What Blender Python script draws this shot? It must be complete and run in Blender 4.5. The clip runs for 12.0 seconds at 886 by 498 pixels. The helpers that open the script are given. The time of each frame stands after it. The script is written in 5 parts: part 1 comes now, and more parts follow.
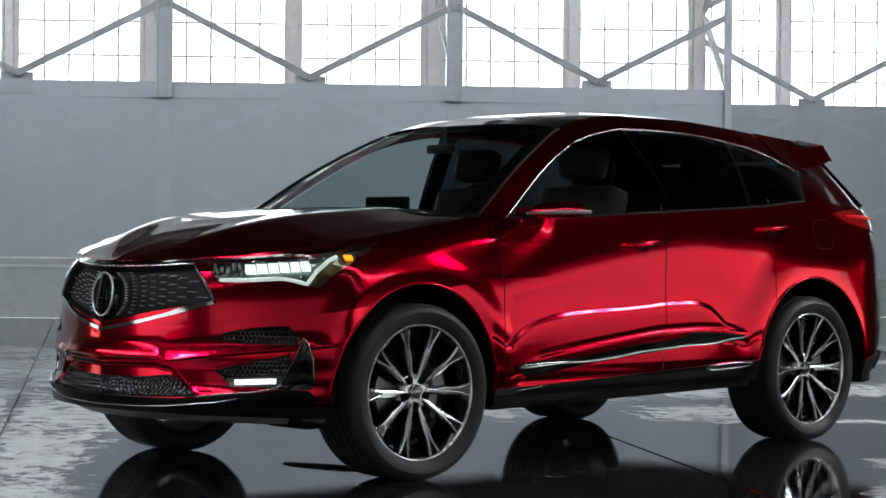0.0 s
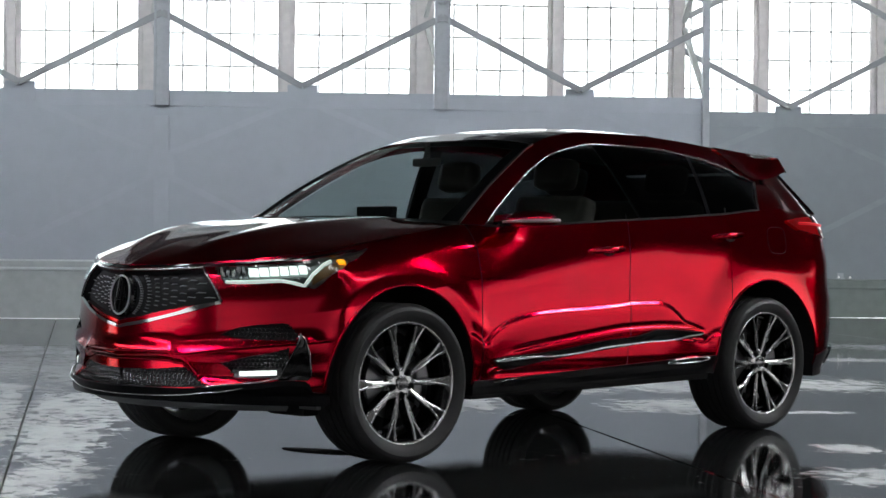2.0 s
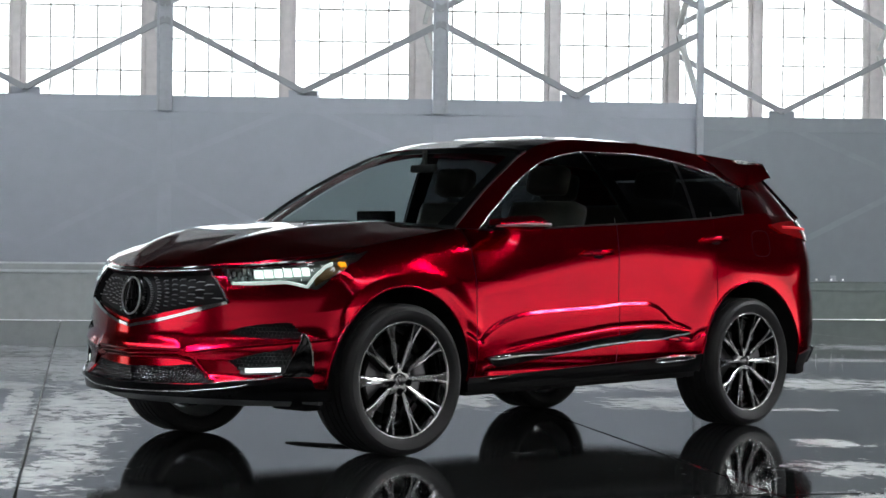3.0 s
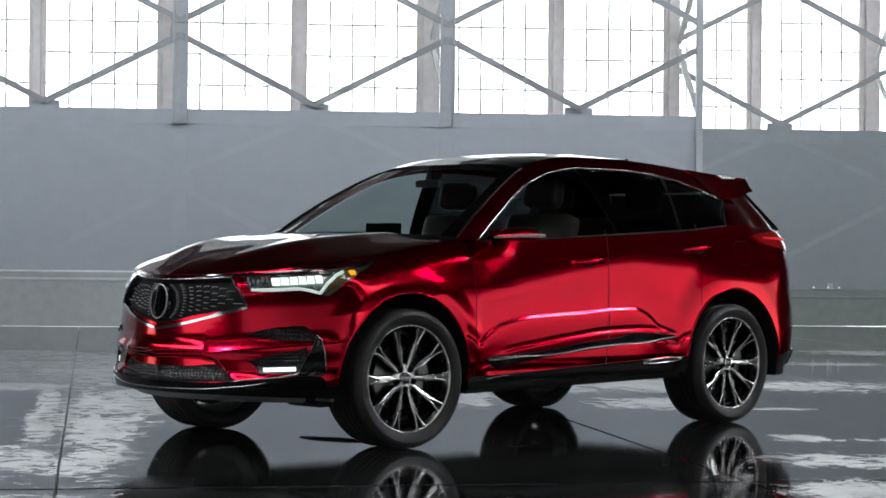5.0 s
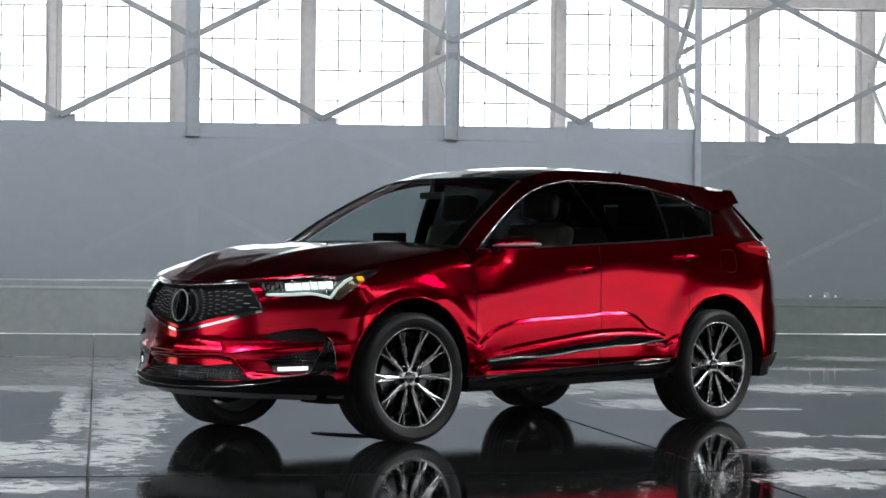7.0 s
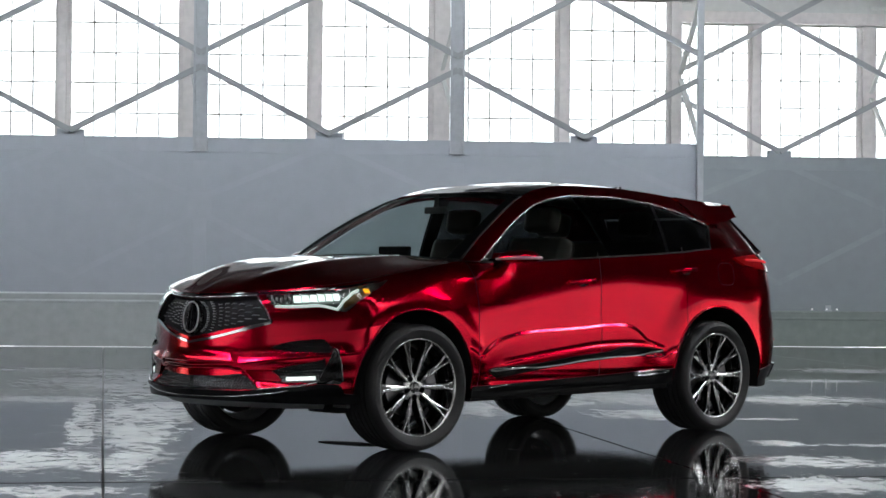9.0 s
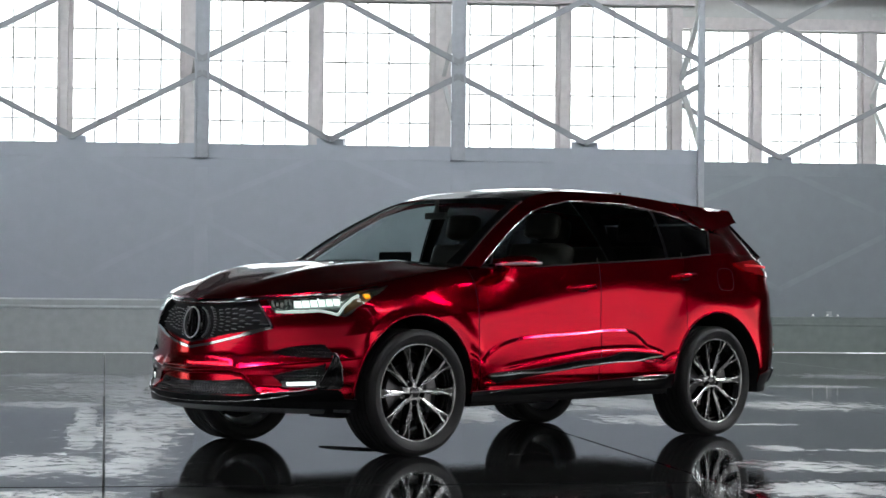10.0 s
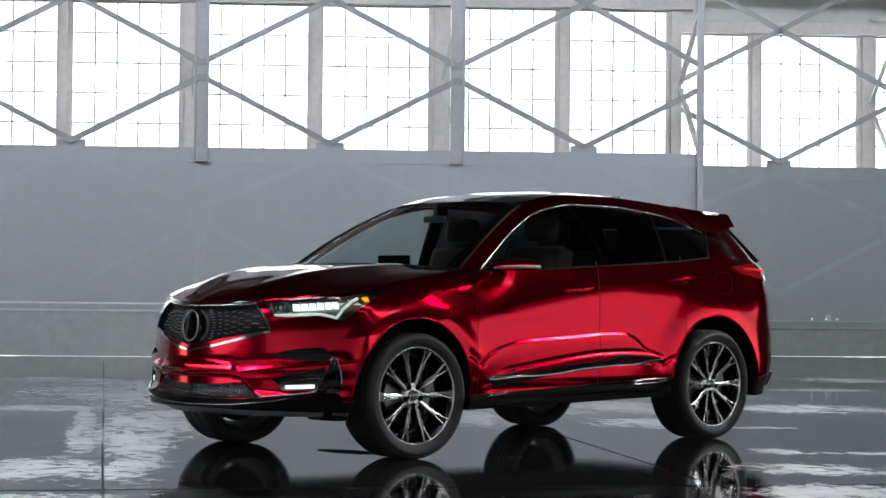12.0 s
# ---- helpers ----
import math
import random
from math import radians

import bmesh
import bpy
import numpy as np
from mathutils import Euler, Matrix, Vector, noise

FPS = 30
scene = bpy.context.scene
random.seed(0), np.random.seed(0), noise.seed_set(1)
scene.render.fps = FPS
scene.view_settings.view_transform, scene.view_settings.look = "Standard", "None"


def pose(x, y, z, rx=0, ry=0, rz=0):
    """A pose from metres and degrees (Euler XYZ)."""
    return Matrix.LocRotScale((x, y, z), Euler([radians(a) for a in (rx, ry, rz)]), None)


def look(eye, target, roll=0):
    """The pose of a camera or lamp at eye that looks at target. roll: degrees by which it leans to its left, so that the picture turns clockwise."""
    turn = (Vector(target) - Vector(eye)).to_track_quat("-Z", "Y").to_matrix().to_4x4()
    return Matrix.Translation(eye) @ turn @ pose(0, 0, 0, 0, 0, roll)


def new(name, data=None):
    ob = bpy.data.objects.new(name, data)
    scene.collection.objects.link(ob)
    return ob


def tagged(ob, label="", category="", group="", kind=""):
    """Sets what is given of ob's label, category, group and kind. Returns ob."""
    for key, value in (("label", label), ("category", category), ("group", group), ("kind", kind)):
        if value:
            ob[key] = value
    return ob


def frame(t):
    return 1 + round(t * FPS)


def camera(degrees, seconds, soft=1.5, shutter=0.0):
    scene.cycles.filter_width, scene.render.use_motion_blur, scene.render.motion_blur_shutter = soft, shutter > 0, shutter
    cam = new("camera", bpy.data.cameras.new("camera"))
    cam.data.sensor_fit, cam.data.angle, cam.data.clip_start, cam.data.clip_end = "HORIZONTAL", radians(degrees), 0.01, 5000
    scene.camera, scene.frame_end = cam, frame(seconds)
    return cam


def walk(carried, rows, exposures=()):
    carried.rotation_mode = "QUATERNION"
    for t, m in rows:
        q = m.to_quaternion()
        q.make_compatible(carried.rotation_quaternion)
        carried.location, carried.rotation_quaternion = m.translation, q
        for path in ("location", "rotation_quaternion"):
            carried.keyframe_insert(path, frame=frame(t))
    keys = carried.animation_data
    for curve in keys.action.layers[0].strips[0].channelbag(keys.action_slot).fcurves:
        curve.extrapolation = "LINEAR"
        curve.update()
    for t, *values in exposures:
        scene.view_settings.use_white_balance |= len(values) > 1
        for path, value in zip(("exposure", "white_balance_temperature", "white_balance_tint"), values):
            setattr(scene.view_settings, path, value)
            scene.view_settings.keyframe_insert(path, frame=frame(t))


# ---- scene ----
# camera: seconds, eye, yaw from +y to the left, pitch up
PATH = [
    (0, -5.682, -6.860, 0.979, -44.29, -0.09),
    (0.5, -5.824, -7.011, 0.983, -44.47, -0.09),
    (1, -5.987, -7.190, 0.985, -44.57, -0.10),
    (1.5, -6.142, -7.363, 0.993, -44.58, -0.06),
    (2, -6.299, -7.537, 0.997, -44.57, -0.04),
    (2.5, -6.444, -7.697, 0.998, -44.57, -0.00),
    (3, -6.596, -7.862, 0.998, -44.58, 0.04),
    (5, -7.162, -8.494, 1.005, -44.30, 0.27),
    (5.5, -7.308, -8.654, 0.999, -44.19, 0.33),
    (6, -7.447, -8.814, 0.993, -44.13, 0.38),
    (6.5, -7.571, -8.951, 0.988, -44.10, 0.48),
    (7, -7.667, -9.054, 0.984, -44.09, 0.58),
    (9, -7.873, -9.282, 0.977, -43.92, 0.98),
    (9.5, -7.883, -9.304, 0.976, -43.88, 1.08),
    (10, -7.891, -9.315, 0.972, -43.87, 1.16),
    (10.5, -7.888, -9.312, 0.973, -43.87, 1.19),
    (11, -7.891, -9.313, 0.971, -43.88, 1.21),
    (11.5, -7.891, -9.307, 0.967, -43.90, 1.25),
    (12, -7.896, -9.328, 0.967, -43.88, 1.28),
]
ROLL = 0.55


def aimed(x, y, z, yaw, pitch):
    a, b = radians(yaw), radians(pitch)
    d = Vector((-math.sin(a) * math.cos(b), math.cos(a) * math.cos(b), math.sin(b)))
    return look((x, y, z), Vector((x, y, z)) + d * 10, ROLL)


cam = camera(25.20, 12.0, soft=1.5)
walk(cam, [(t, aimed(*p)) for t, *p in PATH], exposures=[(0, 0.11), (12, 0.11)])

# ---------- light ----------
HG = Matrix.Rotation(radians(-40.64), 4, "Z")      # the hangar's own axes: along the doors, towards the doors, up
DOOR_Y = 16.9                                       # the near doors' truss plane
FAR_Y = DOOR_Y + 2.57                               # the doors on the next track

world = bpy.data.worlds.new("sky")
scene.world = world
world.use_nodes = True
wn = world.node_tree.nodes
sky = wn.new("ShaderNodeTexSky")
sky.sky_type = "NISHITA"
sky.sun_disc = False
sky.sun_elevation, sky.sun_rotation = radians(38), radians(-40)
world.node_tree.links.new(sky.outputs[0], wn["Background"].inputs[0])
wn["Background"].inputs[1].default_value = 0.06

SKY_GLOW = 3.6          # what the windows of the doors show
FILL_EAST_GLOW = 1.3         # added glow east of the car, unseen, to light its flank
DOOR_WASH_GLOW = 10.8        # an added unseen source that lights the doors' inner faces


# ---------- materials ----------
def node_material(name):
    m = bpy.data.materials.new(name)
    m.use_nodes = True
    return m, m.node_tree.nodes, m.node_tree.links, m.node_tree.nodes["Principled BSDF"]


def surface(name, color, rough=0.5, metal=0.0, coat=0.0, grain=40.0, vary=0.15, bump=0.0, stain=1.5, spec=0.5, coat_rough=0.03):
    """A painted, plastic or metal surface with grain and broad unevenness."""
    m, n, l, b = node_material(name)
    tc = n.new("ShaderNodeTexCoord")
    fine, broad = n.new("ShaderNodeTexNoise"), n.new("ShaderNodeTexNoise")
    fine.inputs["Scale"].default_value, broad.inputs["Scale"].default_value = grain, stain
    fine.inputs["Detail"].default_value = broad.inputs["Detail"].default_value = 5
    l.new(tc.outputs["Object"], fine.inputs["Vector"])
    l.new(tc.outputs["Object"], broad.inputs["Vector"])
    mix = n.new("ShaderNodeMath")
    mix.operation = "ADD"
    l.new(fine.outputs[0], mix.inputs[0])
    l.new(broad.outputs[0], mix.inputs[1])
    ramp = n.new("ShaderNodeMapRange")
    ramp.inputs[1].default_value, ramp.inputs[2].default_value = 0.6, 1.4
    ramp.inputs[3].default_value, ramp.inputs[4].default_value = 1 - vary, 1 + vary
    l.new(mix.outputs[0], ramp.inputs[0])
    c = n.new("ShaderNodeVectorMath")
    c.operation = "SCALE"
    c.inputs[0].default_value = color
    l.new(ramp.outputs[0], c.inputs["Scale"])
    l.new(c.outputs[0], b.inputs["Base Color"])
    r = n.new("ShaderNodeMath")
    r.operation = "MULTIPLY"
    r.inputs[0].default_value = rough
    l.new(ramp.outputs[0], r.inputs[1])
    l.new(r.outputs[0], b.inputs["Roughness"])
    b.inputs["Metallic"].default_value = metal
    b.inputs["Coat Weight"].default_value = coat
    b.inputs["Coat Roughness"].default_value = coat_rough
    b.inputs["Specular IOR Level"].default_value = spec
    if bump:
        k = n.new("ShaderNodeBump")
        k.inputs["Strength"].default_value, k.inputs["Distance"].default_value = bump, 0.01
        l.new(fine.outputs[0], k.inputs["Height"])
        l.new(k.outputs[0], b.inputs["Normal"])
    return m


def glowing(name, color, strength):
    m, n, l, b = node_material(name)
    b.inputs["Base Color"].default_value = (*color, 1)
    b.inputs["Emission Color"].default_value = (*color, 1)
    b.inputs["Emission Strength"].default_value = strength
    return m


def glass(name, tint, gloss=1.0, rough=0.0, sheen=0.9):
    """Thin tinted glass: clear with a mirror sheen that grows towards grazing."""
    m, n, l, b = node_material(name)
    n.remove(b)
    t, g, f, x = n.new("ShaderNodeBsdfTransparent"), n.new("ShaderNodeBsdfGlossy"), n.new("ShaderNodeLayerWeight"), n.new("ShaderNodeMixShader")
    t.inputs[0].default_value = (*tint, 1)
    g.inputs[0].default_value = (gloss, gloss, gloss, 1)
    g.inputs["Roughness"].default_value = rough
    f.inputs[0].default_value = 0.5
    p, q = n.new("ShaderNodeMath"), n.new("ShaderNodeMath")
    p.operation, q.operation = "POWER", "MULTIPLY_ADD"
    p.inputs[1].default_value, q.inputs[1].default_value, q.inputs[2].default_value = 4.5, sheen, 0.045
    l.new(f.outputs["Facing"], p.inputs[0])
    l.new(p.outputs[0], q.inputs[0])
    l.new(q.outputs[0], x.inputs[0])
    l.new(t.outputs[0], x.inputs[1])
    l.new(g.outputs[0], x.inputs[2])
    l.new(x.outputs[0], n["Material Output"].inputs[0])
    return m


def candy_paint():
    """Deep red metallic paint under clear lacquer."""
    m, n, l, b = node_material("candy_red_paint")
    tc, v = n.new("ShaderNodeTexCoord"), n.new("ShaderNodeTexVoronoi")
    v.inputs["Scale"].default_value = 1800
    l.new(tc.outputs["Object"], v.inputs["Vector"])
    mr = n.new("ShaderNodeMapRange")
    mr.inputs[3].default_value, mr.inputs[4].default_value = 0.85, 1.2
    l.new(v.outputs["Color"], mr.inputs[0])
    c = n.new("ShaderNodeVectorMath")
    c.operation = "SCALE"
    c.inputs[0].default_value = (0.85, 0.0015, 0.032)
    l.new(mr.outputs[0], c.inputs["Scale"])
    l.new(c.outputs[0], b.inputs["Base Color"])
    b.inputs["Metallic"].default_value = 1.0
    b.inputs["Roughness"].default_value = 0.16
    b.inputs["Specular IOR Level"].default_value = 0.5
    b.inputs["Specular Tint"].default_value = (0.02, 0.0004, 0.002, 1)
    lw, cw = n.new("ShaderNodeLayerWeight"), n.new("ShaderNodeMapRange")      # the lacquer's gloss grows towards grazing
    lw.inputs[0].default_value = 0.5
    for i, v in enumerate((0.35, 0.80, 0.45, 1.0)):
        cw.inputs[i + 1].default_value = v
    l.new(lw.outputs["Facing"], cw.inputs[0])
    l.new(cw.outputs[0], b.inputs["Coat Weight"])
    b.inputs["Coat Roughness"].default_value = 0.015
    b.inputs["Coat IOR"].default_value = 1.5
    return m


def wet_concrete():
    """Dark hangar concrete: still water in broad puddles, damp rough patches between them, mostly along the slabs' joints."""
    m, n, l, b = node_material("wet_concrete")
    geo = n.new("ShaderNodeNewGeometry")
    rot = n.new("ShaderNodeVectorRotate")
    rot.inputs["Axis"].default_value = (0, 0, 1)
    rot.inputs["Angle"].default_value = radians(34.2)
    l.new(geo.outputs["Position"], rot.inputs["Vector"])

    def noise_of(scale, detail, stretch=(1, 1, 1), rough=0.6):
        mp, t = n.new("ShaderNodeMapping"), n.new("ShaderNodeTexNoise")
        mp.inputs["Scale"].default_value = stretch
        t.inputs["Scale"].default_value, t.inputs["Detail"].default_value, t.inputs["Roughness"].default_value = scale, detail, rough
        l.new(rot.outputs[0], mp.inputs[0])
        l.new(mp.outputs[0], t.inputs["Vector"])
        return t.outputs[0]

    def math_of(op, a, c):
        t = n.new("ShaderNodeMath")
        t.operation = op
        for i, s in enumerate((a, c)):
            if isinstance(s, (int, float)):
                t.inputs[i].default_value = s
            else:
                l.new(s, t.inputs[i])
        return t.outputs[0]

    def ranged(a, lo, hi, to0, to1):
        t = n.new("ShaderNodeMapRange")
        t.interpolation_type = "SMOOTHSTEP"
        for i, s in enumerate((lo, hi, to0, to1)):
            t.inputs[i + 1].default_value = s
        l.new(a, t.inputs[0])
        return t.outputs[0]

    # dry patches: centre and reach, across and along the way the water drains
    flow = n.new("ShaderNodeVectorRotate")
    flow.inputs["Axis"].default_value = (0, 0, 1)
    flow.inputs["Angle"].default_value = radians(43.9)
    l.new(geo.outputs["Position"], flow.inputs["Vector"])
    damp = None
    for axes, (cx, cy, rx, ry) in [(flow, d) for d in DRY] + [(rot, d) for d in DRY_SEAMS]:
        mp, ln = n.new("ShaderNodeMapping"), n.new("ShaderNodeVectorMath")
        mp.inputs["Location"].default_value = (-cx / rx, -cy / ry, 0)
        mp.inputs["Scale"].default_value = (1 / rx, 1 / ry, 0)
        ln.operation = "LENGTH"
        l.new(axes.outputs[0], mp.inputs[0])
        l.new(mp.outputs[0], ln.inputs[0])
        here = ranged(ln.outputs["Value"], 0.3, 1.75, 0.50, 0.0)
        damp = here if damp is None else math_of("MAXIMUM", damp, here)
    big = noise_of(1.1, 3, (1.0, 0.8, 1), 0.5)
    ragged = noise_of(6.5, 14, (1.15, 0.9, 1), 0.82)
    level = math_of("ADD", math_of("ADD", math_of("MULTIPLY", math_of("SUBTRACT", big, 0.5), 0.7), math_of("MULTIPLY", math_of("SUBTRACT", ragged, 0.5), 2.5)), damp)
    fleck = math_of("MULTIPLY", ranged(noise_of(15, 4, (1.2, 0.8, 1), 0.6), 0.64, 0.69, 0, 0.6), ranged(noise_of(0.8, 2), 0.50, 0.60, 0, 1))
    dry = ranged(math_of("ADD", level, fleck), 0.33, 0.41, 0, 1)
    tone, grit = noise_of(2.2, 9, (1.3, 0.6, 1), 0.7), noise_of(34, 6)
    dryc = ranged(math_of("ADD", tone, math_of("MULTIPLY", grit, 0.4)), 0.45, 0.90, 0.46, 0.92)
    wetc = ranged(tone, 0.3, 0.7, 0.016, 0.040)
    val = n.new("ShaderNodeMix")
    l.new(dry, val.inputs[0])
    l.new(wetc, val.inputs[2])
    l.new(dryc, val.inputs[3])
    col = n.new("ShaderNodeCombineColor")
    l.new(math_of("MULTIPLY", val.outputs[0], 0.97), col.inputs[0])
    l.new(val.outputs[0], col.inputs[1])
    l.new(math_of("MULTIPLY", val.outputs[0], 1.02), col.inputs[2])
    l.new(col.outputs[0], b.inputs["Base Color"])
    ro = n.new("ShaderNodeMix")
    l.new(dry, ro.inputs[0])
    l.new(ranged(ragged, 0.35, 0.75, 0.008, 0.04), ro.inputs[2])
    l.new(ranged(math_of("ADD", math_of("MULTIPLY", grit, 0.5), math_of("MULTIPLY", tone, 0.5)), 0.35, 0.65, 0.27, 0.13), ro.inputs[3])
    l.new(ro.outputs[0], b.inputs["Roughness"])
    l.new(ranged(dry, 0, 1, 0.45, 0.9), b.inputs["Specular IOR Level"])
    bp = n.new("ShaderNodeBump")
    bp.inputs["Distance"].default_value = 0.004
    l.new(math_of("ADD", math_of("MULTIPLY", dry, 0.25), 0.016), bp.inputs["Strength"])
    ripple = noise_of(3.2, 5, (1, 1, 1), 0.62)
    l.new(math_of("ADD", math_of("MULTIPLY", grit, dry), math_of("ADD", math_of("MULTIPLY", ragged, 2.0), math_of("MULTIPLY", ripple, 2.5))), bp.inputs["Height"])
    l.new(bp.outputs[0], b.inputs["Normal"])
    return m


DRY = [(-2.29, 7.28, 0.9, 2.6), (-1.30, 1.65, 0.42, 1.5), (-0.96, -1.25, 0.30, 0.85), (-1.40, -1.45, 0.46, 0.80), (-3.4, 9.2, 0.68, 0.7),
       (-2.45, 4.05, 0.55, 0.45), (-1.41, 3.34, 0.29, 0.6), (1.03, 3.31, 0.24, 1.2), (2.38, 4.95, 0.62, 0.9), (2.27, 2.78, 0.42, 0.7), (3.99, 4.87, 0.85, 0.75),
       (2.92, -1.05, 0.46, 0.38), (2.72, -2.35, 0.40, 0.42), (2.87, 0.21, 0.18, 0.22), (5.41, 10.9, 0.75, 0.7), (4.58, 8.4, 0.52, 0.4), (-1.07, -2.98, 0.40, 0.3),
       (3.5, 0.1, 0.3, 0.12), (1.75, 4.2, 0.4, 0.5), (3.1, 2.4, 0.28, 0.12)]
DRY_SEAMS = [(-1.10, 1.0, 0.24, 3.0), (-1.42, 1.6, 0.11, 3.2), (-1.05, 5.5, 0.3, 1.2)]     # along the slabs' joint
SLAB_W, SLAB_L = 3.095, 12.4
SLAB_X, SLAB_Y = -1.284, -2.398      # a crossing of joints, in the slabs' own axes

RED = candy_paint()
BLACK_GLOSS = surface("gloss_black", (0.006, 0.006, 0.007), 0.10, coat=1.0, vary=0.2)
BLACK_PLASTIC = surface("black_plastic", (0.030, 0.030, 0.032), 0.5, grain=300, bump=0.05, spec=0.15)
CHROME = surface("chrome", (0.78, 0.79, 0.80), 0.07, metal=1.0, vary=0.05)
DARK_CHROME = surface("dark_chrome", (0.22, 0.22, 0.23), 0.15, metal=1.0, vary=0.1)
MACHINED = surface("machined_aluminium", (0.97, 0.97, 0.97), 0.26, metal=0.88, grain=260, vary=0.12)
RIM_BLACK = surface("black_rim_lacquer", (0.008, 0.008, 0.009), 0.12, coat=1.0)
RUBBER = surface("tyre_rubber", (0.075, 0.075, 0.077), 0.5, grain=120, bump=0.12, spec=0.4)
SILL_BLACK = surface("sill_black", (0.009, 0.009, 0.010), 0.30, grain=60, spec=0.1)
LAMP_METAL = surface("lamp_reflector", (0.20, 0.225, 0.22), 0.3, metal=1.0, grain=60, vary=0.2, bump=0.12)
JOINT = surface("joint_filler", (0.09, 0.09, 0.092), 0.6, grain=30)
PILLAR_BLACK = surface("pillar_black", (0.008, 0.008, 0.009), 0.75, spec=0.05)
STUD = surface("stud_silver", (0.85, 0.86, 0.87), 0.35, metal=0.4)
BRONZE = surface("bronze_tint", (0.16, 0.09, 0.035), 0.35, metal=0.5)
SATIN = surface("satin_silver", (0.75, 0.76, 0.77), 0.4, metal=0.6, vary=0.1)
HUB_METAL = surface("hub_metal", (0.42, 0.42, 0.43), 0.25, metal=1.0, grain=200, vary=0.1)
STEEL = surface("brake_steel", (0.28, 0.28, 0.29), 0.35, metal=1.0, grain=90)
LINER = surface("arch_liner", (0.030, 0.030, 0.031), 0.8, spec=0.2)
SKID = surface("grey_skid_plate", (0.34, 0.35, 0.36), 0.45, grain=80)
CABIN = surface("cabin_black", (0.060, 0.058, 0.055), 0.6, grain=90)
LEATHER = surface("grey_brown_leather", (0.055, 0.047, 0.039), 0.5, grain=150, bump=0.1)
GLASS_CLEAR = glass("clear_tinted_glass", (0.70, 0.77, 0.75), sheen=0.16)
GLASS_DARK = glass("privacy_glass", (0.05, 0.054, 0.056))
LAMP_GLASS = glass("lamp_lens", (0.85, 0.90, 0.88))
LED = glowing("white_led", (0.92, 1.0, 0.97), 1.05)
DRL = glowing("daylight_strip", (0.85, 0.97, 0.93), 0.55)
AMBER = glowing("amber_lamp", (1.0, 0.40, 0.01), 1.1)
TAIL_RED = surface("red_lamp_lens", (0.55, 0.008, 0.012), 0.08, coat=1.0)
STEEL_PAINT = surface("grey_painted_steel", (0.44, 0.455, 0.48), 0.55, grain=12, vary=0.14, stain=0.7)
BAR_PAINT = surface("pale_glazing_bar_paint", (0.70, 0.69, 0.68), 0.6, grain=9, vary=0.12, stain=0.8)
BRACE_PAINT = surface("dark_grey_brace_paint", (0.33, 0.335, 0.345), 0.55, grain=12, vary=0.12, stain=0.7)
MULLION_PAINT = surface("weathered_window_steel", (0.66, 0.615, 0.60), 0.6, grain=9, vary=0.16, stain=0.8)
SHEET_PAINT = surface("grey_door_sheet", (0.43, 0.455, 0.50), 0.6, grain=5, vary=0.05, stain=0.45)
# lower truss steel tinted near the sheet, standing in for haze
LOW_STEEL = surface("hazed_grey_steel", (0.443, 0.468, 0.513), 0.6, grain=5, vary=0.06, stain=0.6)
# far leaf's base: greenish grey, darkened for the shade it stands in
SHADED_BASE = surface("shaded_greenish_base", (0.22, 0.25, 0.235), 0.5, grain=7, vary=0.18, stain=0.5)
HEAD_PAINT = surface("pale_head_paint", (0.60, 0.60, 0.58), 0.6, grain=6, vary=0.10, stain=0.5)
# darker copies of the door's sheet and steel, for the unlit far leaf
SHADED_SHEET = surface("shaded_door_sheet", (0.285, 0.31, 0.33), 0.6, grain=5, vary=0.06, stain=0.45)
SHADED_STEEL = surface("shaded_door_steel", (0.30, 0.325, 0.345), 0.6, grain=5, vary=0.12, stain=0.6)
SKIRT_PAINT = surface("pale_concrete_base", (0.46, 0.485, 0.48), 0.55, grain=7, vary=0.14, stain=0.5)
# ledge coloured paler to carry the soft streak of light along it
LIT_LEDGE = surface("lit_ledge_paint", (0.60, 0.63, 0.63), 0.6, grain=6, vary=0.12)
WALL_PAINT = surface("dim_hangar_wall", (0.09, 0.09, 0.095), 0.7, grain=5, vary=0.15, stain=0.3)
# unseen surfaces kept dark so the car's paint mirrors darkness
DARK_ROOF = surface("unseen_dark_roof", (0.025, 0.025, 0.027), 0.8, grain=4, vary=0.2)
LOW_ROOF = surface("dim_low_roof", (0.05, 0.05, 0.053), 0.8, grain=4, vary=0.25)
GAP_WHITE = glowing("daylight_under_door", (0.97, 0.985, 1.0), 1.2)
LAMP_GLOW = glowing("small_lamp_glow", (1.0, 0.98, 0.95), 1.0)
FLOOR = wet_concrete()
PANE = glass("window_pane", (0.93, 0.95, 0.95))
SKY_WHITE = glowing("bright_overcast", (0.97, 0.985, 1.0), SKY_GLOW)
# glows over added, unseen roof openings: ambient light and streaks on the paint
ROOF_FILL = glowing("roof_fill_glow", (0.95, 0.975, 1.0), 8.0)
FLANK_STREAK = glowing("flank_streak_glow", (0.95, 0.98, 1.0), 30.0)
NOSE_STREAK = glowing("nose_streak_glow", (0.95, 0.98, 1.0), 5.0)


